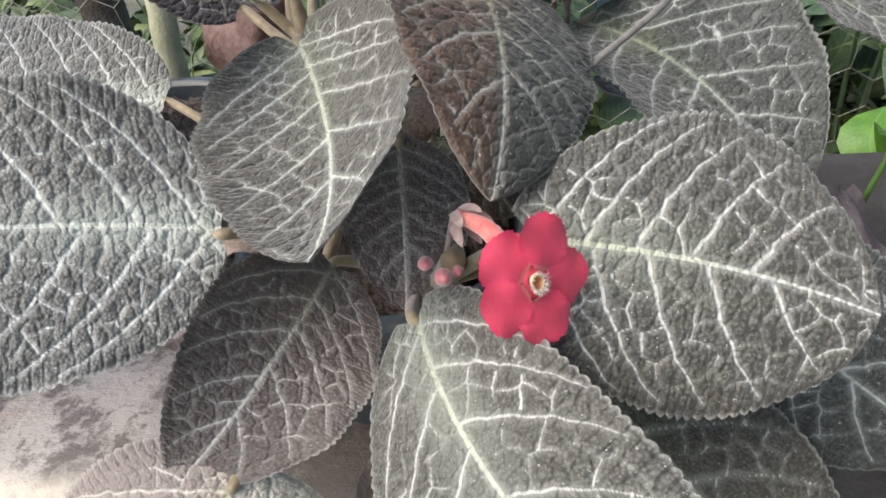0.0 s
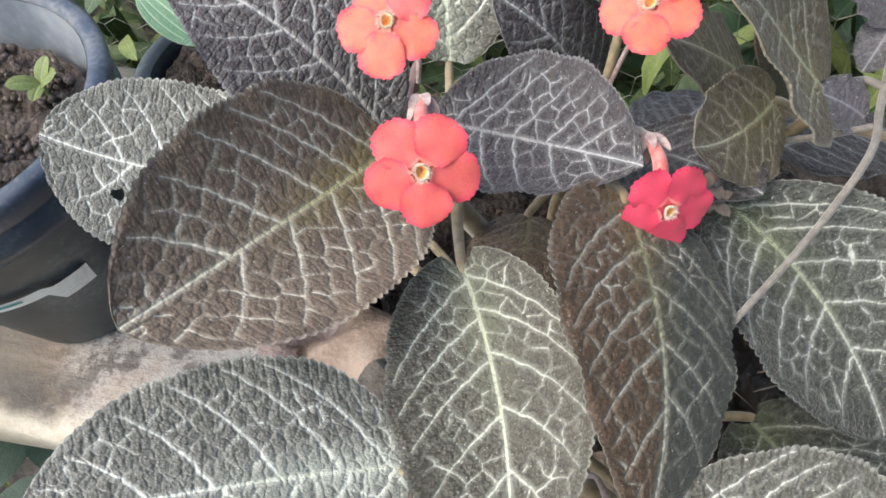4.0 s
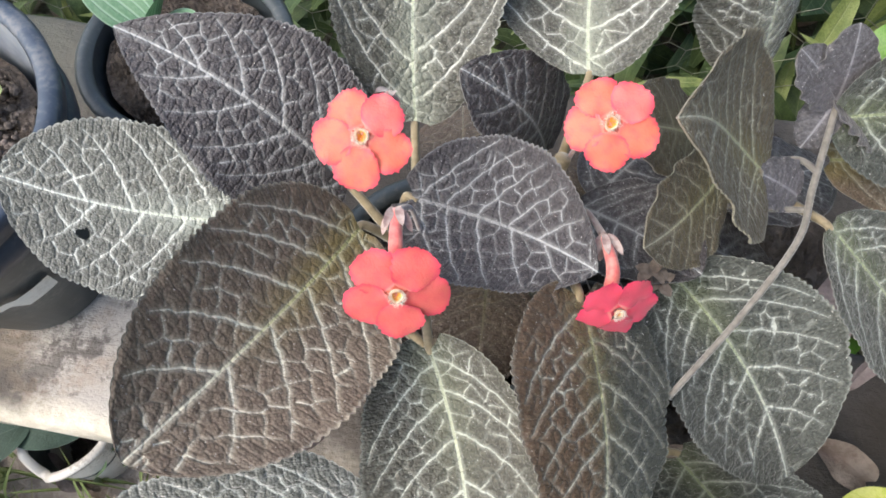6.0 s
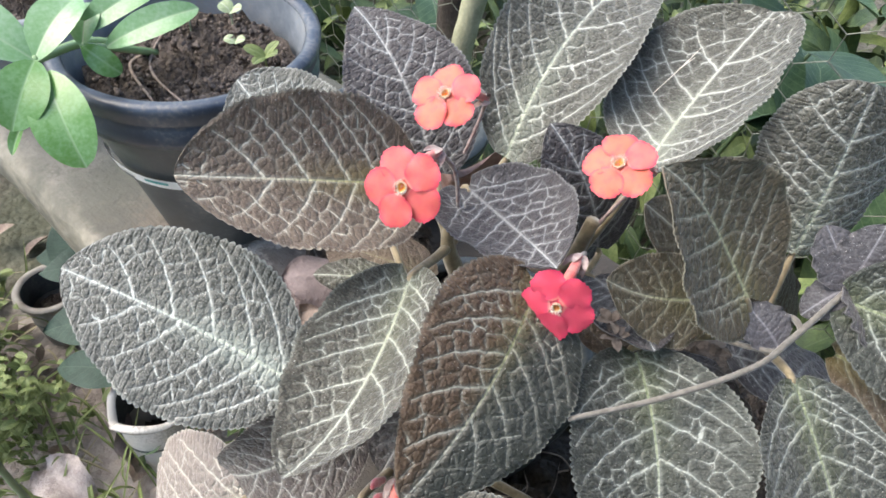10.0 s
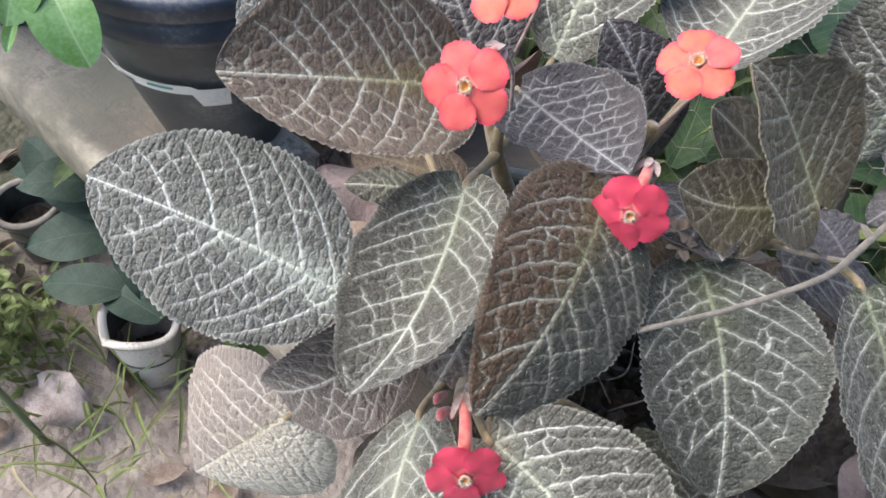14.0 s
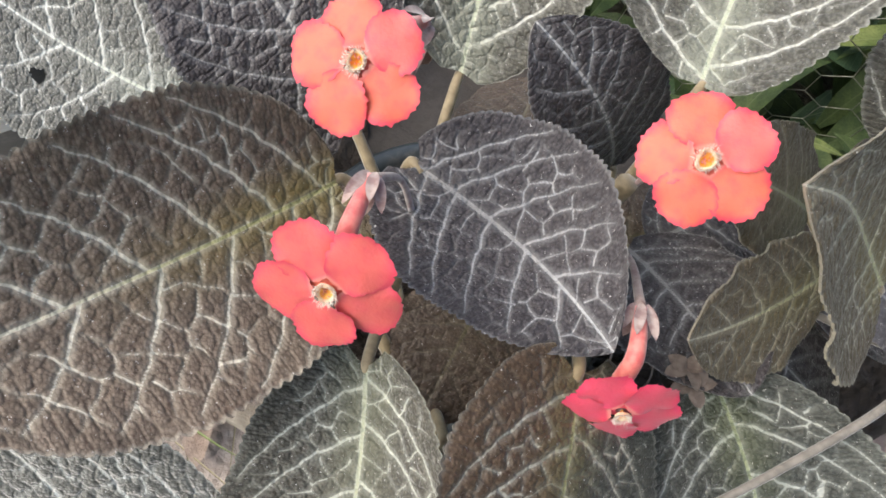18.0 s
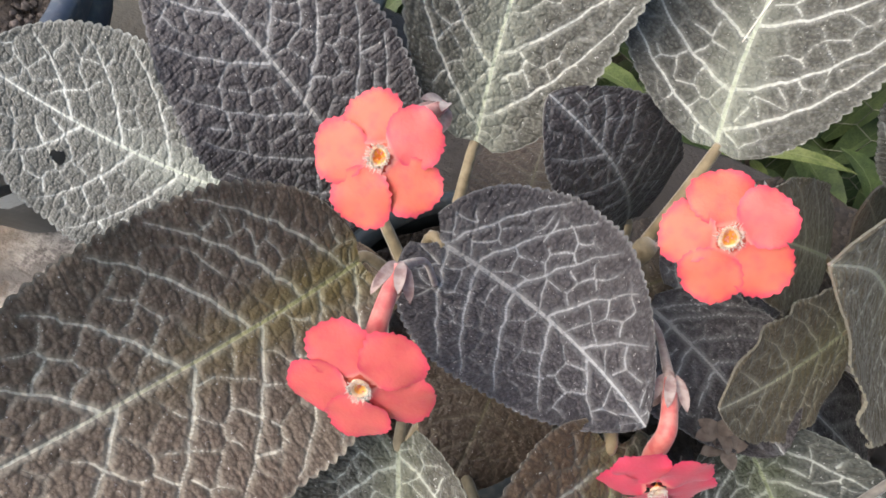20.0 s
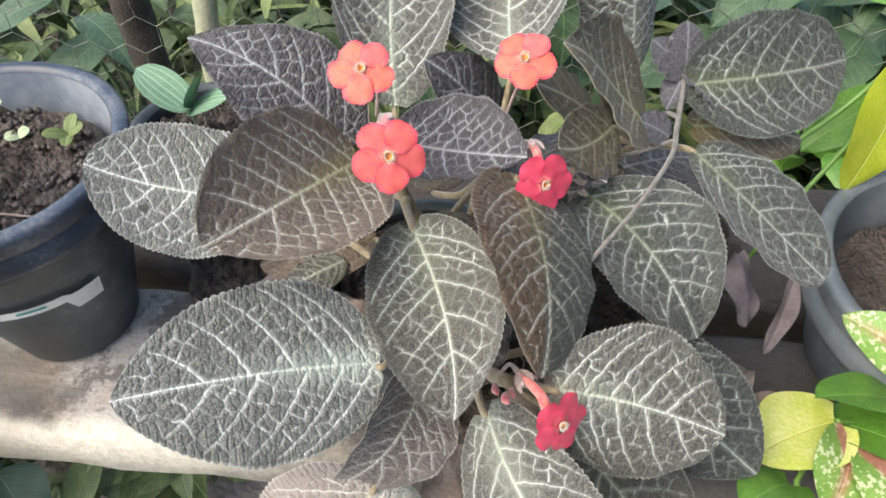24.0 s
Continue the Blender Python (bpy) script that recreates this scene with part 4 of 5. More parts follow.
leaf("V", "brown", None, (0.062, 0.285, 0.618), (0.128, 0.302, 0.600), -0.3, 0.020, 0.004, 0.1, "small bronze velvety leaf", ns=90, nu=50)
leaf("AF", "olive", None, (-0.118, 0.214, 0.570), (-0.143, 0.186, 0.576), 0.4, 0.010, 0.002, 0.1, "small pale velvety leaf under broad bronze leaf", ns=60, nu=34)
leaf("W", "umber", "e", (-0.105, 0.230, 0.570), (-0.165, 0.212, 0.562), 0.2, 0.019, 0.004, 0.1, "umber-brown velvety leaf lying on the planks", ns=90, nu=50)
leaf("AB", "umber", "d", (0.042, 0.328, 0.567), (0.012, 0.303, 0.630), 0.9, 0.017, 0.003, 0.1, "small rust-brown velvety leaf", ns=90, nu=50)
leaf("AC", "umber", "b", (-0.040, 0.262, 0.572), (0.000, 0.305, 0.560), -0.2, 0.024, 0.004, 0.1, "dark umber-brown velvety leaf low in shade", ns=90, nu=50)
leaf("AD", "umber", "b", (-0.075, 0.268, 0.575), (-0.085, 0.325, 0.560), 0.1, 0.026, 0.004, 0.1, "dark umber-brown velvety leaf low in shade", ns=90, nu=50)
leaf("AE", "half_lit", "b", (-0.050, 0.232, 0.575), (-0.020, 0.205, 0.560), 0.0, 0.020, 0.004, 0.1, "dark bronze velvety leaf low in shade", ns=90, nu=50)
leaf("AH", "khaki", "d", (0.012, 0.290, 0.614), (-0.024, 0.262, 0.656), 0.55, 0.019, 0.003, 0.0, "dark olive velvety leaf behind the flowers", ns=90, nu=50, laterals=4)
leaf("F", "purple", "b", (-0.030, 0.250, 0.616), (0.012, 0.224, 0.630), 0.1, 0.023, 0.003, -0.1, "small dark purple-grey velvety leaf", ns=90, nu=50)


# ---------- green leaf materials ----------
def green(name, a, b, vein, rough=0.35, veins=0.5, spots=None, stripe=False, pit=0.5):
    m = Mat(name, rough)
    lc = m.attr("lc").outputs["Vector"]
    sep = m.n("SeparateXYZ")
    m.link(lc, sep.inputs[0])
    x, y, u = sep.outputs
    n1, n2 = m.noise(0.05, lc, 3.0), m.noise(0.5, lc, 3.0)
    col = m.mix(m.step(m.math("ADD", m.math("MULTIPLY", n1, 0.65), m.math("MULTIPLY", n2, 0.35)), 0.38, 0.62), a, b)
    ax = m.math("ABSOLUTE", x)
    mid = m.step(ax, 0.3, 0.9, 1.0, 0.0)
    if stripe:
        ph = m.math("MULTIPLY", m.math("ABSOLUTE", u), 3.0)
        lat = m.step(m.math("ABSOLUTE", m.math("SUBTRACT", ph, m.math("ROUND", ph))), 0.04, 0.20, 1.0, 0.0)
    else:
        ph = m.math("MULTIPLY", m.math("SUBTRACT", y, m.math("MULTIPLY", ax, 0.9)), 0.10)
        lat = m.step(m.math("ABSOLUTE", m.math("SUBTRACT", ph, m.math("ROUND", ph))), 0.02, 0.09, 1.0, 0.0)
    v = m.math("MAXIMUM", mid, m.math("MULTIPLY", lat, veins))
    col = m.mix(m.math("MULTIPLY", v, 0.7), col, vein)
    if spots:
        sp = m.step(m.math("ADD", m.noise(0.30, lc, 2.0), m.math("MULTIPLY", m.noise(0.06, lc, 1.0), 0.35)), 0.715, 0.745)
        col = m.mix(m.math("MULTIPLY", sp, 0.85), col, spots)
        core = m.math("MULTIPLY", m.step(m.math("SUBTRACT", ax, m.math("MULTIPLY", m.step(y, 0.0, 16.0, 1.0, 0.0), 8.0)), 0.5, 5.0, 1.0, 0.0), m.step(y, 8.0, 60.0, 0.8, 0.0))
        col = m.mix(core, col, (0.45, 0.14, 0.13))
    m.bump(m.math("ADD", n2, m.math("MULTIPLY", v, -0.8)), pit, 0.0010)
    return m.done(col)


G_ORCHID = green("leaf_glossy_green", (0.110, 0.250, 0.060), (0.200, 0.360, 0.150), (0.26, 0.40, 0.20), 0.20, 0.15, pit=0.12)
# Paler copy of the green: sky sheen painted on the upturned leaves
G_ORCHID_SKYLIT = green("leaf_glossy_skylit", (0.19, 0.36, 0.15), (0.30, 0.46, 0.27), (0.34, 0.47, 0.28), 0.24, 0.12, pit=0.10)
G_SEED = green("leaf_striped_green", (0.13, 0.27, 0.15), (0.20, 0.34, 0.21), (0.38, 0.52, 0.40), 0.5, 0.8, stripe=True)
G_PALE = green("leaf_pale_seedling", (0.32, 0.40, 0.22), (0.44, 0.50, 0.33), (0.50, 0.55, 0.40), 0.6, 0.2)
G_POTHOS = green("leaf_pothos_green", (0.075, 0.20, 0.025), (0.14, 0.30, 0.04), (0.20, 0.36, 0.08), 0.35, 0.15)
G_VARIEG = green("leaf_variegated", (0.15, 0.30, 0.05), (0.24, 0.38, 0.09), (0.40, 0.50, 0.20), 0.4, 0.2, spots=(0.62, 0.66, 0.40))
G_YELLOW = green("leaf_yellow", (0.42, 0.47, 0.07), (0.56, 0.57, 0.20), (0.52, 0.52, 0.12), 0.4, 0.2)
G_LIME = green("leaf_lime", (0.40, 0.48, 0.03), (0.50, 0.56, 0.05), (0.50, 0.58, 0.15), 0.4, 0.2)
G_CALADIUM = green("leaf_spotted_green", (0.06, 0.17, 0.07), (0.17, 0.32, 0.18), (0.34, 0.36, 0.31), 0.5, 0.3, spots=(0.52, 0.60, 0.50))
G_DULL = green("leaf_dull_green", (0.040, 0.086, 0.040), (0.080, 0.140, 0.066), (0.17, 0.24, 0.13), 0.5, 0.5)
G_DARK = green("leaf_dark_green", (0.040, 0.070, 0.024), (0.090, 0.135, 0.045), (0.12, 0.16, 0.07), 0.55, 0.2)
G_WEED = green("leaf_weed_green", (0.105, 0.150, 0.042), (0.21, 0.255, 0.085), (0.20, 0.24, 0.10), 0.6, 0.2)
G_STRAW = green("straw_dry", (0.24, 0.21, 0.12), (0.38, 0.34, 0.22), (0.40, 0.36, 0.25), 0.8, 0.1)
G_CREAM = green("leaf_cream_yellow", (0.56, 0.50, 0.22), (0.68, 0.62, 0.36), (0.66, 0.62, 0.40), 0.5, 0.2)
G_RED = green("leaf_brick_red", (0.12, 0.035, 0.030), (0.20, 0.065, 0.055), (0.22, 0.10, 0.09), 0.6, 0.3)
DEAD = simple("dead_leaf_brown", (0.20, 0.145, 0.115), (0.34, 0.27, 0.225), 60, 0.85, 0.6, 0.002)
DEAD_PALE = simple("dead_leaf_pale", (0.30, 0.255, 0.245), (0.48, 0.42, 0.40), 70, 0.85, 0.7, 0.002)
DEADP = simple("dead_leaf_mauve", (0.19, 0.150, 0.150), (0.29, 0.235, 0.232), 60, 0.8, 0.6, 0.002)
DEADR = simple("dead_leaf_salmon", (0.30, 0.17, 0.145), (0.46, 0.31, 0.27), 80, 0.8, 0.6, 0.002)
STAKE = simple("stake_green_bark", (0.27, 0.28, 0.17), (0.40, 0.40, 0.27), 40, 0.7, 0.5, 0.002)
WIRE = simple("wire_galvanised", (0.16, 0.17, 0.14), (0.30, 0.31, 0.26), 90, 0.5, 0.2, 0.0005, Metallic=0.4)
POSTM = simple("post_dark_wood", (0.045, 0.036, 0.030), (0.10, 0.082, 0.068), 30, 0.9, 0.8, 0.004)
TWIG = simple("twig_dry", (0.20, 0.15, 0.12), (0.36, 0.29, 0.24), 120, 0.85, 0.5, 0.001)
MOULD = simple("leaf_mould_brown", (0.075, 0.060, 0.048), (0.17, 0.14, 0.115), 40, 0.9, 0.5, 0.002)
SOIL_SHADE = soil_mat("dark_soil_and_shade", (0.048, 0.038, 0.031), (0.115, 0.093, 0.076), 90)


# ---------- glossy plant growing out of the navy-rimmed pot ----------
def facing(base, tip, want):
    """The roll that turns a leaf's upper side towards want."""
    e = unit(np.array(tip) - np.array(base))
    s0 = unit(np.cross(e, (0, 0, 1)))
    n0 = np.cross(s0, e)
    return math.atan2(-(np.array(want) @ s0), np.array(want) @ n0)


def build_orchid():
    p = thing("glossy_green_plant", "glossy fleshy green plant arching out of navy-rimmed pot", "potted plant")
    c, d = (-0.3154, 0.1497, 0.6300), (-0.3151, 0.1751, 0.6285)
    stem([(-0.362, 0.226, 0.585), (-0.345, 0.190, 0.612), c], [0.0032, 0.0028, 0.0025], G_ORCHID, "stem", p)
    stem([(-0.350, 0.232, 0.585), (-0.330, 0.205, 0.608), d], [0.0028, 0.0024, 0.0020], G_ORCHID, "stem", p)
    sky_side, front, side = (0.1, -0.25, 0.95), (0.45, -0.55, 0.7), (0.75, -0.45, 0.5)
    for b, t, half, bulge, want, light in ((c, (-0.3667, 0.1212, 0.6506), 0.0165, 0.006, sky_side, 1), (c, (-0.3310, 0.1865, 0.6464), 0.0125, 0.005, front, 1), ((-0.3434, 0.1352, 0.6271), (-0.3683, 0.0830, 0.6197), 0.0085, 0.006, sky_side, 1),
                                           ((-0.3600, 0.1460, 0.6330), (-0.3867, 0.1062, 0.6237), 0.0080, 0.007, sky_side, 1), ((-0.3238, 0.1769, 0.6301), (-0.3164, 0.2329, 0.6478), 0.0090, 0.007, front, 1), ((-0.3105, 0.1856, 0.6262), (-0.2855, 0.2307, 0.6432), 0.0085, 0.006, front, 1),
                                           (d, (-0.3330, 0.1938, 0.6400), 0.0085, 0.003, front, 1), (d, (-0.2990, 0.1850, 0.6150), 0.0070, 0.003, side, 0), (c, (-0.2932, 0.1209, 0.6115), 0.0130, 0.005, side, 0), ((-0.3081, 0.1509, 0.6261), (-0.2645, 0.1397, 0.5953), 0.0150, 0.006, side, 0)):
        blade(p, G_ORCHID if not light else G_ORCHID_SKYLIT, b, t, half, bulge, facing(b, t, want), 0.20, a=0.70, b=0.55, ns=30, nu=15, label="" if not light else "glossy leaf with sky sheen painted in")
    blade(p, G_ORCHID, (-0.2958, 0.1283, 0.6122), (-0.2926, 0.1163, 0.5993), 0.0035, 0.001, 0.2, 0.5, label="narrow pointed leaf")


build_orchid()


def seedling(at, mat, leaves, label, name="seedling", height=0.02):
    """A few small leaves round a short stalk."""
    p = thing(name, label, "seedling", "seedlings in pots")
    top = (at[0], at[1], at[2] + height)
    stem([at, top], [0.0009, 0.0007], mat, "stalk", p, n=6, seg=6)
    for dx, dy, dz, half, roll in leaves:
        tip = (top[0] + dx, top[1] + dy, top[2] + dz)
        blade(p, mat, top, tip, half, 0.001, roll, 0.10, a=0.5, b=0.5, ns=16, nu=11)
    return p


seedling((-0.250, 0.344, 0.518), G_SEED, ((-0.037, 0.015, 0.020, 0.0135, 0.2), (0.037, -0.016, 0.024, 0.0125, -0.2), (0.015, -0.002, 0.030, 0.0095, 0.1), (0.002, -0.019, 0.014, 0.0055, 0.2)),
         "seedling with round striped mint-green leaves", height=0.042)
seedling((-0.338, 0.281, 0.588), G_PALE, ((-0.008, -0.002, 0.004, 0.0055, 0.2), (0.008, 0.003, 0.004, 0.0055, -0.2)), "tiny pale seedling with two round leaves", height=0.014)
seedling((-0.317, 0.268, 0.588), G_PALE, ((-0.006, -0.004, 0.002, 0.0040, 0.2), (0.006, 0.004, 0.003, 0.0040, -0.2)), "tiny pale seedling with two round leaves", height=0.006)
seedling((-0.285, 0.268, 0.588), G_WEED, ((-0.010, -0.008, 0.006, 0.0045, 0.2), (0.010, 0.002, 0.006, 0.0050, -0.2), (0.002, 0.010, 0.008, 0.0045, 0.1), (0.004, -0.012, 0.002, 0.0035, 0.1)), "small weed seedling in pot soil", height=0.010)
seedling((-0.352, 0.258, 0.588), G_PALE, ((-0.010, 0.004, 0.004, 0.0060, 0.2), (0.007, -0.008, 0.004, 0.0050, -0.2)), "tiny pale seedling with two round leaves", height=0.010)


def twig(P, r, label, name="twig", mat=None):
    ob = obj(name, *tube(P, [r, r * 0.9, r * 0.6], 7, 14, 0.3, np.random.default_rng(len(P))), mat or TWIG)
    return tagged(ob, label, "twig", "dry twigs")


twig([(-0.345, 0.225, 0.592), (-0.335, 0.205, 0.594), (-0.290, 0.195, 0.594)], 0.0012, "thin dry twig lying on the pot soil")
twig([(-0.375, 0.262, 0.592), (-0.33, 0.215, 0.593), (-0.268, 0.206, 0.595)], 0.0010, "thin dry twig lying on the pot soil")


def pebbles(cx, cy, z, r, n, seed, size, mat, name, label, cat):
    rng = np.random.default_rng(seed)
    pcs = []
    for _ in range(n):
        a, q = rng.random() * 6.28, r * math.sqrt(rng.random())
        s = size * rng.uniform(0.4, 1.2)
        v, f = lathe([(0.02, -0.7), (0.75, -0.5), (1.0, 0.0), (0.7, 0.55), (0.02, 0.75)], (0, 0, 0), 7)
        v = v * s * rng.uniform(0.6, 1.2, 3) + rng.normal(0, 0.12 * s, v.shape)
        pcs.append((v + (cx + q * math.cos(a), cy + q * math.sin(a), z + s * 0.3), f))
    return tagged(obj(name, *joined(pcs), mat), label, cat, kind="stuff")


CRUMB = simple("soil_crumb", (0.05, 0.040, 0.034), (0.20, 0.165, 0.145), 200, 0.95, 0.5, 0.001)
pebbles(-0.320, 0.238, 0.591, 0.058, 760, 31, 0.0021, CRUMB, "soil_crumbs", "grey-brown soil crumbs and grit in the pot", "soil")
pebbles(-0.548, 0.222, 0.538, 0.050, 120, 32, 0.0035, CRUMB, "soil_crumbs", "dark soil crumbs in the grey pot", "soil")


# ---------- pothos at the bench end ----------
def build_pothos():
    p = thing("pothos_plant", "trailing pothos with green, yellow and variegated heart leaves", "plant")
    for mat, b, t, half, roll, lab in ((G_YELLOW, (0.140, 0.165, 0.531), (0.099, 0.147, 0.520), 0.024, -0.2, "yellow leaf with brown spots"),
                                       (G_POTHOS, (0.183, 0.180, 0.528), (0.126, 0.170, 0.544), 0.020, -0.5, "bright green heart leaf"),
                                       (G_POTHOS, (0.142, 0.169, 0.524), (0.183, 0.148, 0.528), 0.020, 0.3, "bright green heart leaf"),
                                       (G_VARIEG, (0.144, 0.154, 0.533), (0.124, 0.114, 0.528), 0.020, 0.4, "cream-marbled green leaf"),
                                       (G_VARIEG, (0.156, 0.148, 0.533), (0.159, 0.105, 0.533), 0.020, 0.0, "cream-marbled green leaf"),
                                       (G_POTHOS, (0.115, 0.134, 0.521), (0.086, 0.114, 0.533), 0.017, -0.4, "bright green heart leaf"),
                                       (G_VARIEG, (0.190, 0.190, 0.545), (0.148, 0.217, 0.553), 0.016, 0.5, "cream-marbled green leaf"),
                                       (G_LIME, (0.190, 0.345, 0.625), (0.176, 0.318, 0.548), 0.024, 0.7, "large lime-yellow heart leaf"),
                                       (G_POTHOS, (0.215, 0.380, 0.640), (0.135, 0.345, 0.668), 0.030, 0.2, "bright green heart leaf"),
                                       (G_POTHOS, (0.195, 0.360, 0.590), (0.150, 0.340, 0.560), 0.017, 0.2, "bright green heart leaf"),
                                       (G_LIME, (0.155, 0.365, 0.600), (0.132, 0.345, 0.590), 0.012, 0.2, "small lime leaf")):
        blade(p, mat, b, t, half, 0.004, roll, 0.12, label=lab, a=0.45, b=0.75, ns=28, nu=15, wave=0.06, seed=half * 900, notch=0.12)
    for P in ([(0.183, 0.179, 0.532), (0.160, 0.170, 0.520), (0.118, 0.134, 0.520), (0.140, 0.085, 0.510)], [(0.140, 0.165, 0.532), (0.155, 0.170, 0.524), (0.175, 0.176, 0.522)],
              [(0.190, 0.345, 0.625), (0.170, 0.330, 0.575), (0.145, 0.310, 0.540), (0.130, 0.300, 0.500)], [(0.135, 0.335, 0.560), (0.170, 0.345, 0.600), (0.215, 0.380, 0.640)],
              [(0.172, 0.130, 0.475), (0.150, 0.128, 0.490), (0.142, 0.125, 0.440), (0.140, 0.110, 0.300)]):
        stem(P, [0.0016, 0.0015, 0.0013], G_POTHOS, "vine", p)


build_pothos()


# ---------- spotted leaf plant in front of the bench ----------
def build_caladium():
    p = thing("caladium_plant", "spotted green caladium leaf with pink veins", "plant")
    blade(p, G_CALADIUM, (-0.388, 0.060, 0.503), (-0.333, -0.006, 0.430), 0.052, 0.010, 0.15, 0.10, a=0.42, b=0.8, ns=44, nu=25, notch=0.16, label="large spotted heart leaf")
    stem([(-0.388, 0.060, 0.502), (-0.42, 0.03, 0.40), (-0.45, 0.02, 0.20), (-0.47, 0.02, 0.0)], [0.0025, 0.003, 0.004], G_DULL, "leaf_stalk", p)


build_caladium()


# ---------- dead leaves ----------
def dead_leaf(b, t, half, bulge, roll, fold, mat, label):
    V, Fc, lc = blade_mesh(b, t, half, bulge, roll, fold, 0.5, 0.6, 26, 15, 0.35, half * 700, 0.05)
    return tagged(obj("dead_leaf", V, Fc, mat), label, "dead leaf", "dead leaves")


dead_leaf((0.118, 0.292, 0.512), (0.124, 0.252, 0.488), 0.011, 0.004, 0.3, -0.4, DEADP, "dried mauve leaf hanging under the plant")
dead_leaf((0.150, 0.276, 0.512), (0.134, 0.238, 0.480), 0.006, 0.004, 0.3, 0.8, DEADP, "curled dry mauve leaf beside grey pot")
dead_leaf((-0.513, 0.050, 0.040), (-0.440, 0.066, 0.034), 0.030, 0.014, -0.2, 0.45, DEAD_PALE, "curled grey-brown dead leaf on the ground")
dead_leaf((-0.135, 0.220, 0.555), (-0.170, 0.185, 0.552), 0.018, 0.006, 0.2, -0.6, DEADP, "shrivelled pinkish leaf on the pot rim")
dead_leaf((-0.105, 0.195, 0.562), (-0.142, 0.175, 0.556), 0.016, 0.005, -0.3, -0.5, DEAD, "shrivelled brown leaf on the pot rim")
dead_leaf((-0.138, 0.275, 0.570), (-0.112, 0.252, 0.624), 0.020, 0.004, 0.4, 0.9, DEADR, "dried folded pinkish-brown leaf behind stems")
dead_leaf((-0.055, 0.135, 0.520), (-0.040, 0.105, 0.492), 0.018, 0.004, 0.1, -0.4, DEAD, "shrivelled brown leaf under the flower")
dead_leaf((-0.020, 0.165, 0.545), (0.010, 0.140, 0.520), 0.014, 0.004, 0.4, -0.5, DEAD, "shrivelled brown leaf under the plant")
dead_leaf((-0.497, 0.134, 0.076), (-0.455, 0.122, 0.012), 0.019, 0.004, 0.9, 0.2, DEADP, "curled pinkish dead leaf leaning on white pot")
dead_leaf((-0.450, 0.135, 0.020), (-0.430, 0.158, 0.075), 0.014, 0.004, 0.4, 0.2, G_DULL, "fallen grey-green leaf by the white pot")

# dark soil and roots spilled on the planks under the plant
tagged(obj("spilled_soil", *heap(0.015, 0.210, PLANK_TOP + 0.005, 0.075, 15, 0.008), SOIL_SHADE), "dark spilled soil on the planks under the plant", "soil", kind="stuff")
# dark heap added in place of the shade between the pots
tagged(obj("spilled_soil", *heap(-0.205, 0.285, PLANK_TOP + 0.003, 0.050, 18, 0.006), SOIL_SHADE), "dark heap standing in for shade between the pots", "soil", kind="stuff")
rngt = np.random.default_rng(77)
for k in range(22):
    x, y = rngt.uniform(-0.03, 0.10), rngt.uniform(0.16, 0.26)
    a, ln = rngt.random() * 6.28, rngt.uniform(0.02, 0.055)
    z = PLANK_TOP + rngt.uniform(0.006, 0.016)
    twig([(x, y, z), (x + ln * 0.5 * math.cos(a), y + ln * 0.5 * math.sin(a), z + rngt.uniform(0, 0.014)), (x + ln * math.cos(a + 0.5), y + ln * math.sin(a + 0.5), z - 0.002)], rngt.uniform(0.0003, 0.0007), "thin dry root on spilled soil")

# ---------- pots under the bench edge ----------
pw = pot((-0.463, 0.166, 0.0), 0.041, 0.033, 0.116, WHITEP, WHITEP, BLACK, "torn white plastic pot standing on the ground", 0.03, 0.005, seed=21, dent=250)
pv = pot((-0.716, 0.172, 0.0), 0.040, 0.030, 0.095, GRIME, GRIME, BLACK, "grimy pale plastic pot standing on the ground", 0.05, 0.005, seed=22)


# ---------- scattered growth ----------
def blades(name, n, area, z, length, width, lean, mat, label, cat, seed, clump=0, droop=0.3):
    """Many thin bent leaves over an area; clump gathers them into tufts."""
    rng = np.random.default_rng(seed)
    x0, x1, y0, y1 = area
    C = np.stack([rng.uniform(x0, x1, max(clump, 1)), rng.uniform(y0, y1, max(clump, 1))], 1)
    V, Fc, LC = [], [], []
    o = 0
    ns, nu = 6, 3
    for _ in range(n):
        if clump:
            c = C[rng.integers(clump)] + rng.normal(0, 0.018, 2)
        else:
            c = (rng.uniform(x0, x1), rng.uniform(y0, y1))
        ln = rng.uniform(*length)
        a = rng.random() * 6.28
        el = rng.uniform(*lean)
        b = np.array([c[0], c[1], rng.uniform(*z)])
        t = b + ln * np.array([math.cos(a) * math.cos(el), math.sin(a) * math.cos(el), math.sin(el)])
        v, f, lc = blade_mesh(b, t, rng.uniform(*width), ln * droop * rng.random(), rng.uniform(-0.6, 0.6), 0.3, 0.6, 0.7, ns, nu)
        V.append(v)
        LC.append(lc)
        Fc += [tuple(i + o for i in q) for q in f]
        o += len(v)
    ob = obj(name, np.vstack(V), Fc, mat)
    ob.data.attributes.new("lc", "FLOAT_VECTOR", "POINT").data.foreach_set("vector", np.vstack(LC).ravel())
    return tagged(ob, label, cat, kind="stuff")


blades("grass", 80, (-0.8, -0.35, 0.02, 0.16), (0.0, 0.01), (0.05, 0.14), (0.0012, 0.003), (0.1, 1.0), G_WEED, "sparse thin green grass on bare earth", "grass", 41, 40)
blades("straw_litter", 260, (-1.1, -0.2, -0.3, 0.14), (0.004, 0.012), (0.03, 0.12), (0.0008, 0.002), (-0.05, 0.12), G_STRAW, "dry straw and stalks lying on earth", "litter", 42)
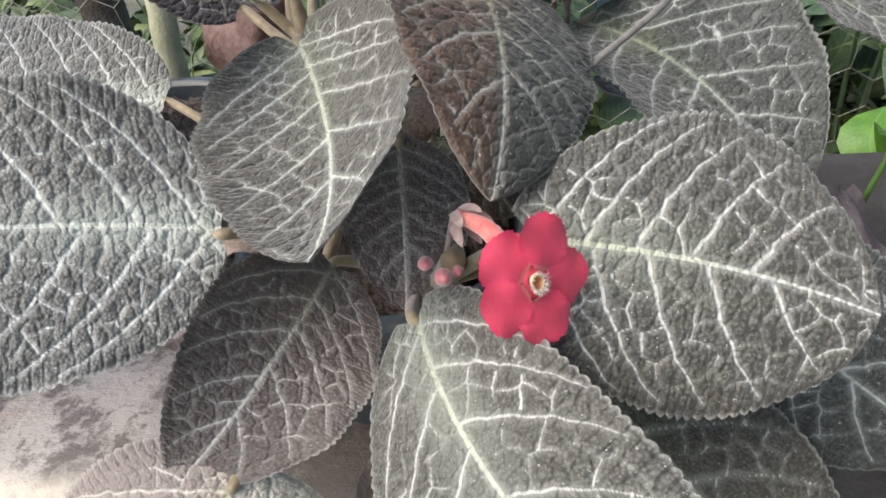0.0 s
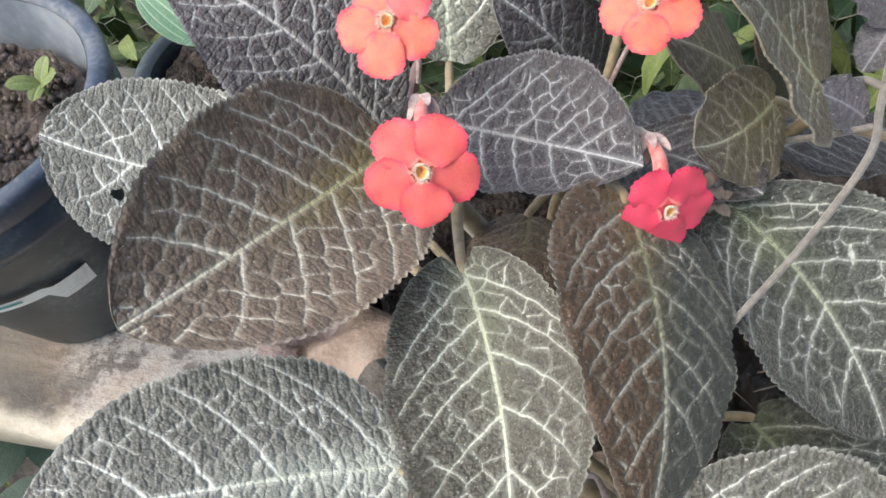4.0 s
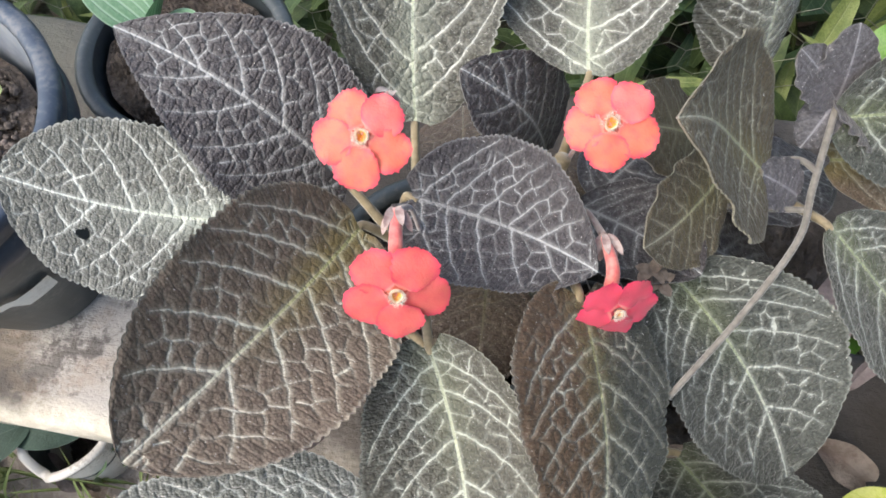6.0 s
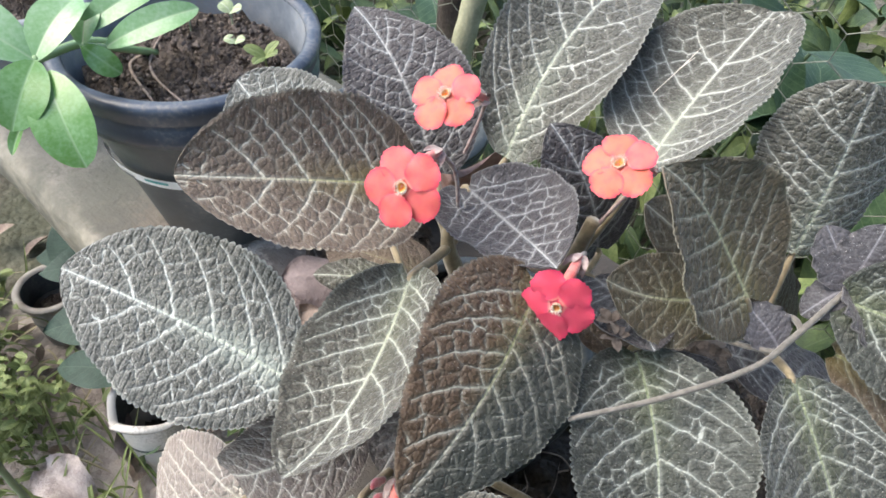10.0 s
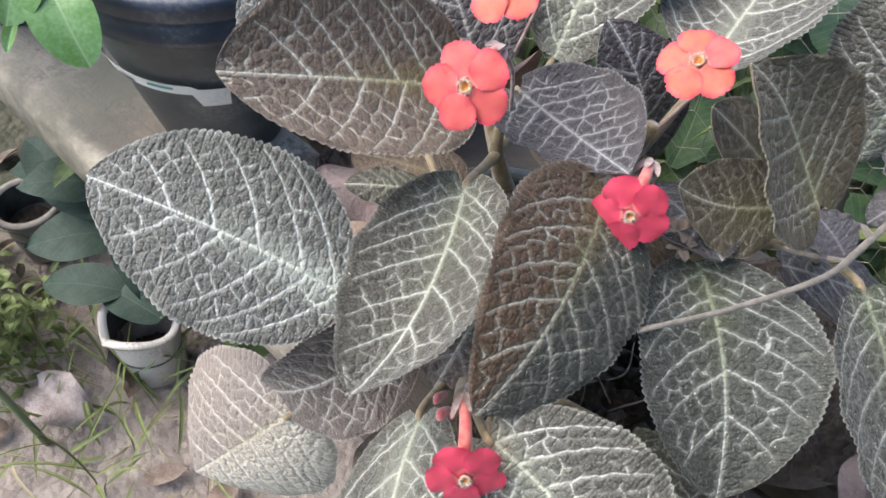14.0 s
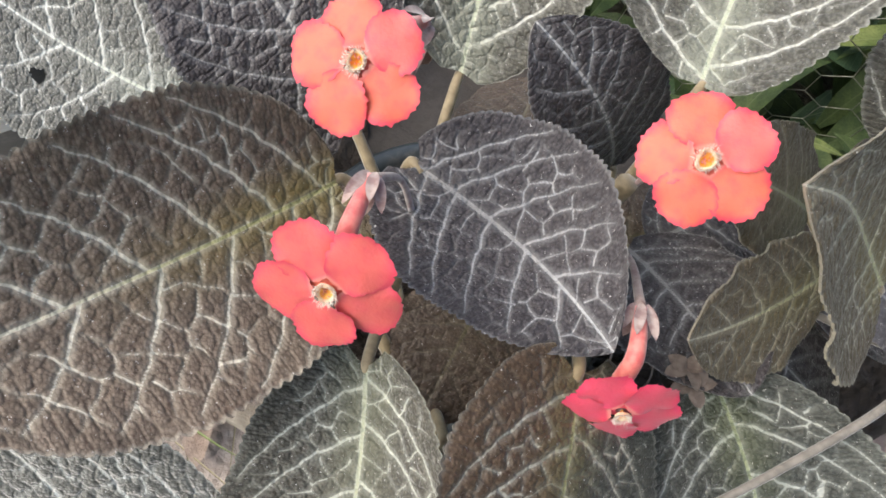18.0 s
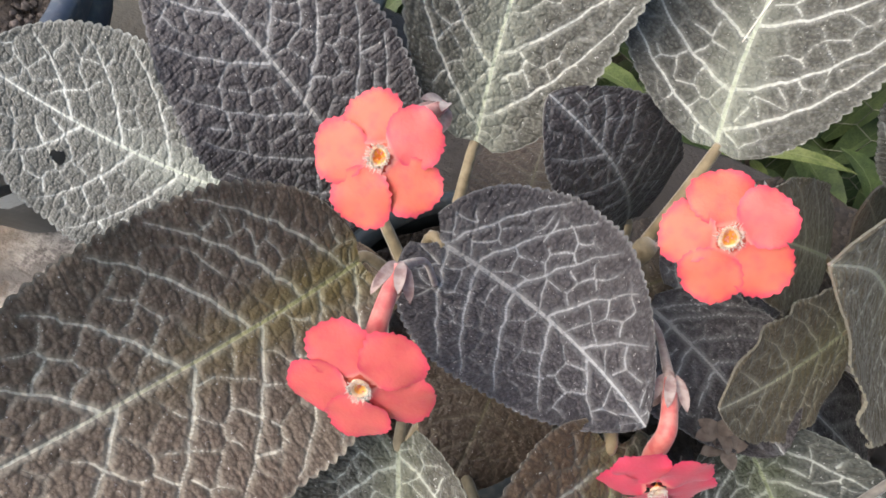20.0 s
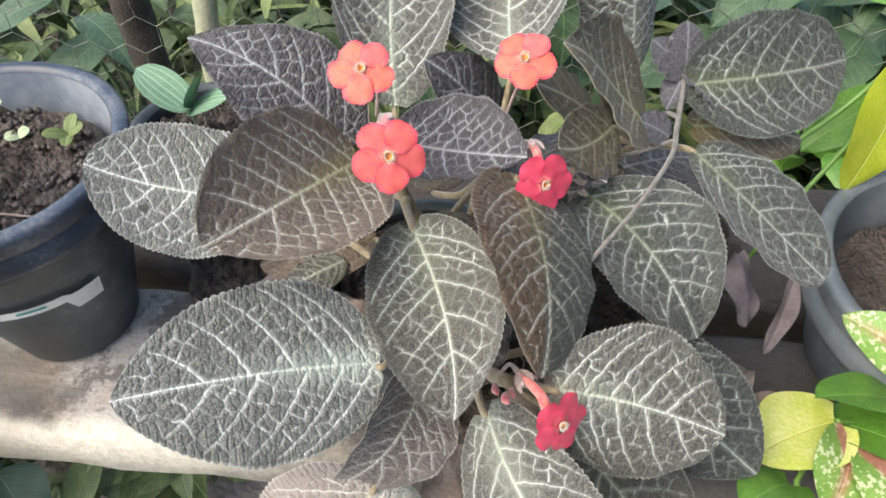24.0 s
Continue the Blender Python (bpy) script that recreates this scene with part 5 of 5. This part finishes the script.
blades("weeds", 1000, (-0.78, -0.55, 0.0, 0.13), (0.01, 0.15), (0.010, 0.022), (0.003, 0.006), (-0.3, 0.8), G_WEED, "small-leaved yellowish green weeds", "weeds", 43, 26)
blades("undergrowth_shade", 170, (-0.80, -0.30, 0.27, 0.42), (0.02, 0.22), (0.05, 0.10), (0.010, 0.022), (-0.2, 0.6), G_DARK, "dark green leaves in shade under the bench", "undergrowth", 44)
blades("undergrowth_front", 50, (-0.10, 0.35, 0.10, 0.16), (0.02, 0.16), (0.04, 0.09), (0.006, 0.016), (-0.1, 0.9), G_DULL, "green leaves below the bench front", "undergrowth", 45)
blades("undergrowth_back", 3000, (-1.5, 1.0, 0.47, 1.7), (0.0, 0.28), (0.05, 0.15), (0.006, 0.020), (-0.2, 1.1), G_DARK, "dark tangled undergrowth behind the bench", "undergrowth", 46)
blades("undergrowth_light", 1100, (-1.4, 0.9, 0.50, 1.6), (0.05, 0.34), (0.04, 0.12), (0.004, 0.014), (-0.2, 1.1), G_WEED, "lighter green weeds behind the bench", "undergrowth", 47)
blades("undergrowth_right", 320, (0.22, 0.75, 0.10, 0.60), (0.05, 0.42), (0.05, 0.11), (0.010, 0.024), (-0.2, 0.9), G_POTHOS, "bright green leaves beside the bench", "undergrowth", 48)
blades("broad_undergrowth", 620, (-0.12, 1.30, 0.66, 1.70), (0.12, 0.48), (0.10, 0.16), (0.022, 0.036), (-0.5, 0.5), G_DULL, "broad dull green leaves behind wire fence", "undergrowth", 51)
# Out-of-view shrub added to keep sky light off the right side
blades("tall_shrub", 2300, (0.38, 0.95, -0.65, 0.75), (0.10, 1.40), (0.07, 0.14), (0.016, 0.034), (-0.5, 0.6), G_DULL, "unseen tall green shrub added to block sky light", "shrub", 53)
blades("red_leaved_shrub", 200, (-1.35, -1.05, 0.66, 0.80), (0.05, 0.34), (0.06, 0.12), (0.014, 0.030), (-0.4, 0.7), G_RED, "brick-red leaved shrub behind the pots", "shrub", 49)
blades("leaf_mould", 1300, (-1.6, -0.62, -0.55, 0.12), (0.004, 0.016), (0.015, 0.045), (0.004, 0.011), (-0.1, 0.35), MOULD, "dark crumbled leaf mould on the earth", "litter", 55)
blades("creeping_weeds", 700, (-1.5, -0.70, -0.30, 0.12), (0.006, 0.03), (0.015, 0.04), (0.004, 0.009), (0.0, 0.7), G_WEED, "low creeping weeds among leaf mould", "weeds", 56, 40)
blades("dead_litter", 260, (-1.2, 0.8, -0.2, 1.0), (0.006, 0.02), (0.03, 0.06), (0.008, 0.018), (-0.1, 0.3), DEAD, "brown dead leaves scattered on earth", "litter", 50)


def big_leaf_plant(name, root, leaves, label, mat=None):
    p = thing(name, label, "plant", "broad-leaved plants")
    for b, t, half in leaves:
        blade(p, mat or G_DULL, b, t, half, 0.012, 0.2, 0.15, a=0.6, b=0.95, ns=30, nu=15, wave=0.08, seed=half * 500)
        stem([root, ((root[0] + b[0]) / 2, (root[1] + b[1]) / 2 + 0.03, (root[2] + b[2]) / 2 + 0.04), b], [0.004, 0.003, 0.002], G_DULL, "leaf_stalk", p)
    return p


big_leaf_plant("broad_leaved_plant", (-0.22, 0.82, 0.0), (((-0.24, 0.76, 0.575), (-0.40, 0.70, 0.515), 0.036), ((-0.22, 0.76, 0.60), (-0.10, 0.72, 0.63), 0.035), ((-0.19, 0.75, 0.56), (-0.05, 0.72, 0.56), 0.036),
               ((-0.17, 0.74, 0.53), (-0.075, 0.70, 0.44), 0.040), ((-0.26, 0.80, 0.52), (-0.38, 0.78, 0.44), 0.034), ((-0.10, 0.78, 0.48), (0.03, 0.74, 0.46), 0.038)), "plant with broad dull green leaves behind wire fence")
big_leaf_plant("broad_leaved_plant", (0.30, 0.75, 0.0), (((0.26, 0.70, 0.50), (0.16, 0.64, 0.46), 0.036), ((0.30, 0.70, 0.52), (0.36, 0.60, 0.50), 0.038), ((0.32, 0.66, 0.45), (0.24, 0.56, 0.42), 0.034), ((0.22, 0.68, 0.42), (0.08, 0.64, 0.38), 0.036)), "plant with broad dull green leaves behind wire fence")
big_leaf_plant("broad_leaved_plant", (-0.56, 0.72, 0.0), (((-0.55, 0.70, 0.40), (-0.47, 0.64, 0.36), 0.026), ((-0.58, 0.70, 0.42), (-0.66, 0.66, 0.38), 0.026), ((-0.54, 0.72, 0.36), (-0.60, 0.62, 0.32), 0.028)), "plant with broad dull green leaves behind wire fence")

# stake leaning behind the flowering plant
ob = obj("plant_stake", *tube([(-0.285, 0.445, -0.02), (-0.276, 0.442, 0.46), (-0.270, 0.446, 0.57), (-0.262, 0.472, 0.66), (-0.245, 0.49, 0.80), (-0.22, 0.50, 1.05)], [0.010, 0.009, 0.0085, 0.008], 12, 40, 0.10, np.random.default_rng(4)), STAKE)
tagged(ob, "pale green-barked stake standing behind the bench", "stake")


# ---------- wire fence ----------
def build_fence():
    f = thing("wire_fence", "galvanised hexagonal wire netting on dark wooden posts", "fence")
    y, w, r = 0.60, 0.040, 0.00055
    rng = np.random.default_rng(12)
    h = w / 2 / math.cos(math.pi / 6)
    segs = []
    rows = int(0.95 / (1.5 * h))
    for j in range(rows):
        for i in range(int(2.4 / w)):
            cx, cz = -1.35 + (i + 0.5 * (j % 2)) * w, 0.03 + j * 1.5 * h
            P = [(cx + h * math.sin(k * math.pi / 3), cz + h * math.cos(k * math.pi / 3)) for k in range(6)]
            segs += [(P[0], P[1]), (P[1], P[2]), (P[5], P[0])]
    V, Fc = [], []

    def bend(p):
        return (p[0] + 0.006 * math.sin(p[1] * 23 + p[0] * 7), y + 0.012 * math.sin(p[0] * 9) * math.sin(p[1] * 6), p[1] + 0.005 * math.sin(p[0] * 17))
    for a, b in segs:
        a, b = np.array(bend(a)), np.array(bend(b))
        d = unit(b - a)
        u = unit(np.cross(d, (0.1, 1, 0.2)))
        v = np.cross(d, u)
        o = len(V)
        for p in (a, b):
            for k in range(3):
                V.append(p + r * (math.cos(k * 2.094) * u + math.sin(k * 2.094) * v))
        Fc += [(o + k, o + (k + 1) % 3, o + 3 + (k + 1) % 3, o + 3 + k) for k in range(3)]
    obj("netting", V, Fc, WIRE, f)
    for x in (-0.835, -0.445, 0.42):
        obj("post", *tube([(x, 0.628, -0.02), (x + 0.005, 0.628, 0.5), (x, 0.63, 1.1)], [0.022, 0.020, 0.019], 9, 14, 0.12, rng), POSTM, f)


build_fence()

# dry brown leaf scraps in the gaps under the plant
for k, (x, y, z, a) in enumerate(((0.035, 0.165, 0.475, 0.4), (0.015, 0.190, 0.480, 2.0), (0.060, 0.190, 0.472, 3.4), (-0.010, 0.150, 0.478, 5.0), (0.110, 0.205, 0.466, 1.0), (0.150, 0.195, 0.466, 2.6))):
    dead_leaf((x, y, z), (x + 0.032 * math.cos(a), y + 0.032 * math.sin(a), z + 0.004), 0.010, 0.005, 0.3, 0.6, DEAD, "curled brown dead leaf lying on the planks")

G_BLUE = green("leaf_blue_green", (0.016, 0.040, 0.028), (0.034, 0.068, 0.050), (0.06, 0.095, 0.07), 0.7, 0.4)
big_leaf_plant("dark_leaved_plant", (-0.55, 0.25, 0.0), (((-0.57, 0.222, 0.150), (-0.76, 0.215, 0.145), 0.040), ((-0.56, 0.215, 0.135), (-0.625, 0.130, 0.120), 0.036), ((-0.49, 0.172, 0.130), (-0.575, 0.118, 0.110), 0.026),
               ((-0.435, 0.180, 0.125), (-0.535, 0.160, 0.112), 0.022), ((-0.66, 0.215, 0.160), (-0.755, 0.196, 0.118), 0.030), ((-0.53, 0.235, 0.160), (-0.46, 0.175, 0.140), 0.034), ((-0.60, 0.235, 0.170), (-0.66, 0.160, 0.175), 0.030)), "dark blue-green broad leaves under the plank edge", G_BLUE)
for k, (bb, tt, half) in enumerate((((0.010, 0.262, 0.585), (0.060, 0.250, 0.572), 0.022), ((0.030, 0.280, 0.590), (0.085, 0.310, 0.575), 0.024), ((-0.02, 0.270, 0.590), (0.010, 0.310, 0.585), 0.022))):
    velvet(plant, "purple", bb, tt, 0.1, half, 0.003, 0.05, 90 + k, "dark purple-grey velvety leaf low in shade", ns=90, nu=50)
# dark heap added to cover the pale back plank in the gap
tagged(obj("spilled_soil", *heap(0.060, 0.340, PLANK_TOP + 0.004, 0.080, 16, 0.008), SOIL_SHADE), "dark soil heap added on the back plank", "soil", kind="stuff")
dead_leaf((-0.165, 0.178, 0.548), (-0.118, 0.160, 0.545), 0.020, 0.005, 0.1, -0.4, DEADP, "shrivelled pinkish leaf between the velvety leaves")
thread = [tube([(-0.0446, 0.2858, 0.6861), (-0.0421, 0.3007, 0.6938), (-0.0409, 0.3100, 0.6988)], [0.00016, 0.00026, 0.00012], 5, 10), tube([(-0.0424, 0.2985, 0.6930), (-0.0402, 0.3050, 0.6965)], [0.00022, 0.00010], 5, 4)]
tagged(obj("fallen_thread", *joined(thread), HAIR), "thin forked white thread lying on a velvety leaf", "plant litter")


def build_yellow_plant():
    p = thing("yellow_leaved_plant", "pale yellow and lime leaves rising from grey pot", "potted plant")
    root = (-0.725, 0.262, 0.555)
    for mat, bb, tt, half in ((G_CREAM, (-0.655, 0.215, 0.582), (-0.652, 0.150, 0.578), 0.013), (G_LIME, (-0.640, 0.165, 0.572), (-0.604, 0.112, 0.566), 0.012), (G_CREAM, (-0.700, 0.240, 0.600), (-0.740, 0.190, 0.600), 0.014)):
        blade(p, mat, bb, tt, half, 0.004, 0.1, 0.15, a=0.6, b=0.7, ns=24, nu=11)
        stem([root, ((root[0] + bb[0]) / 2, (root[1] + bb[1]) / 2, 0.590), bb], [0.0018, 0.0015, 0.0012], G_LIME, "leaf_stalk", p)


build_yellow_plant()
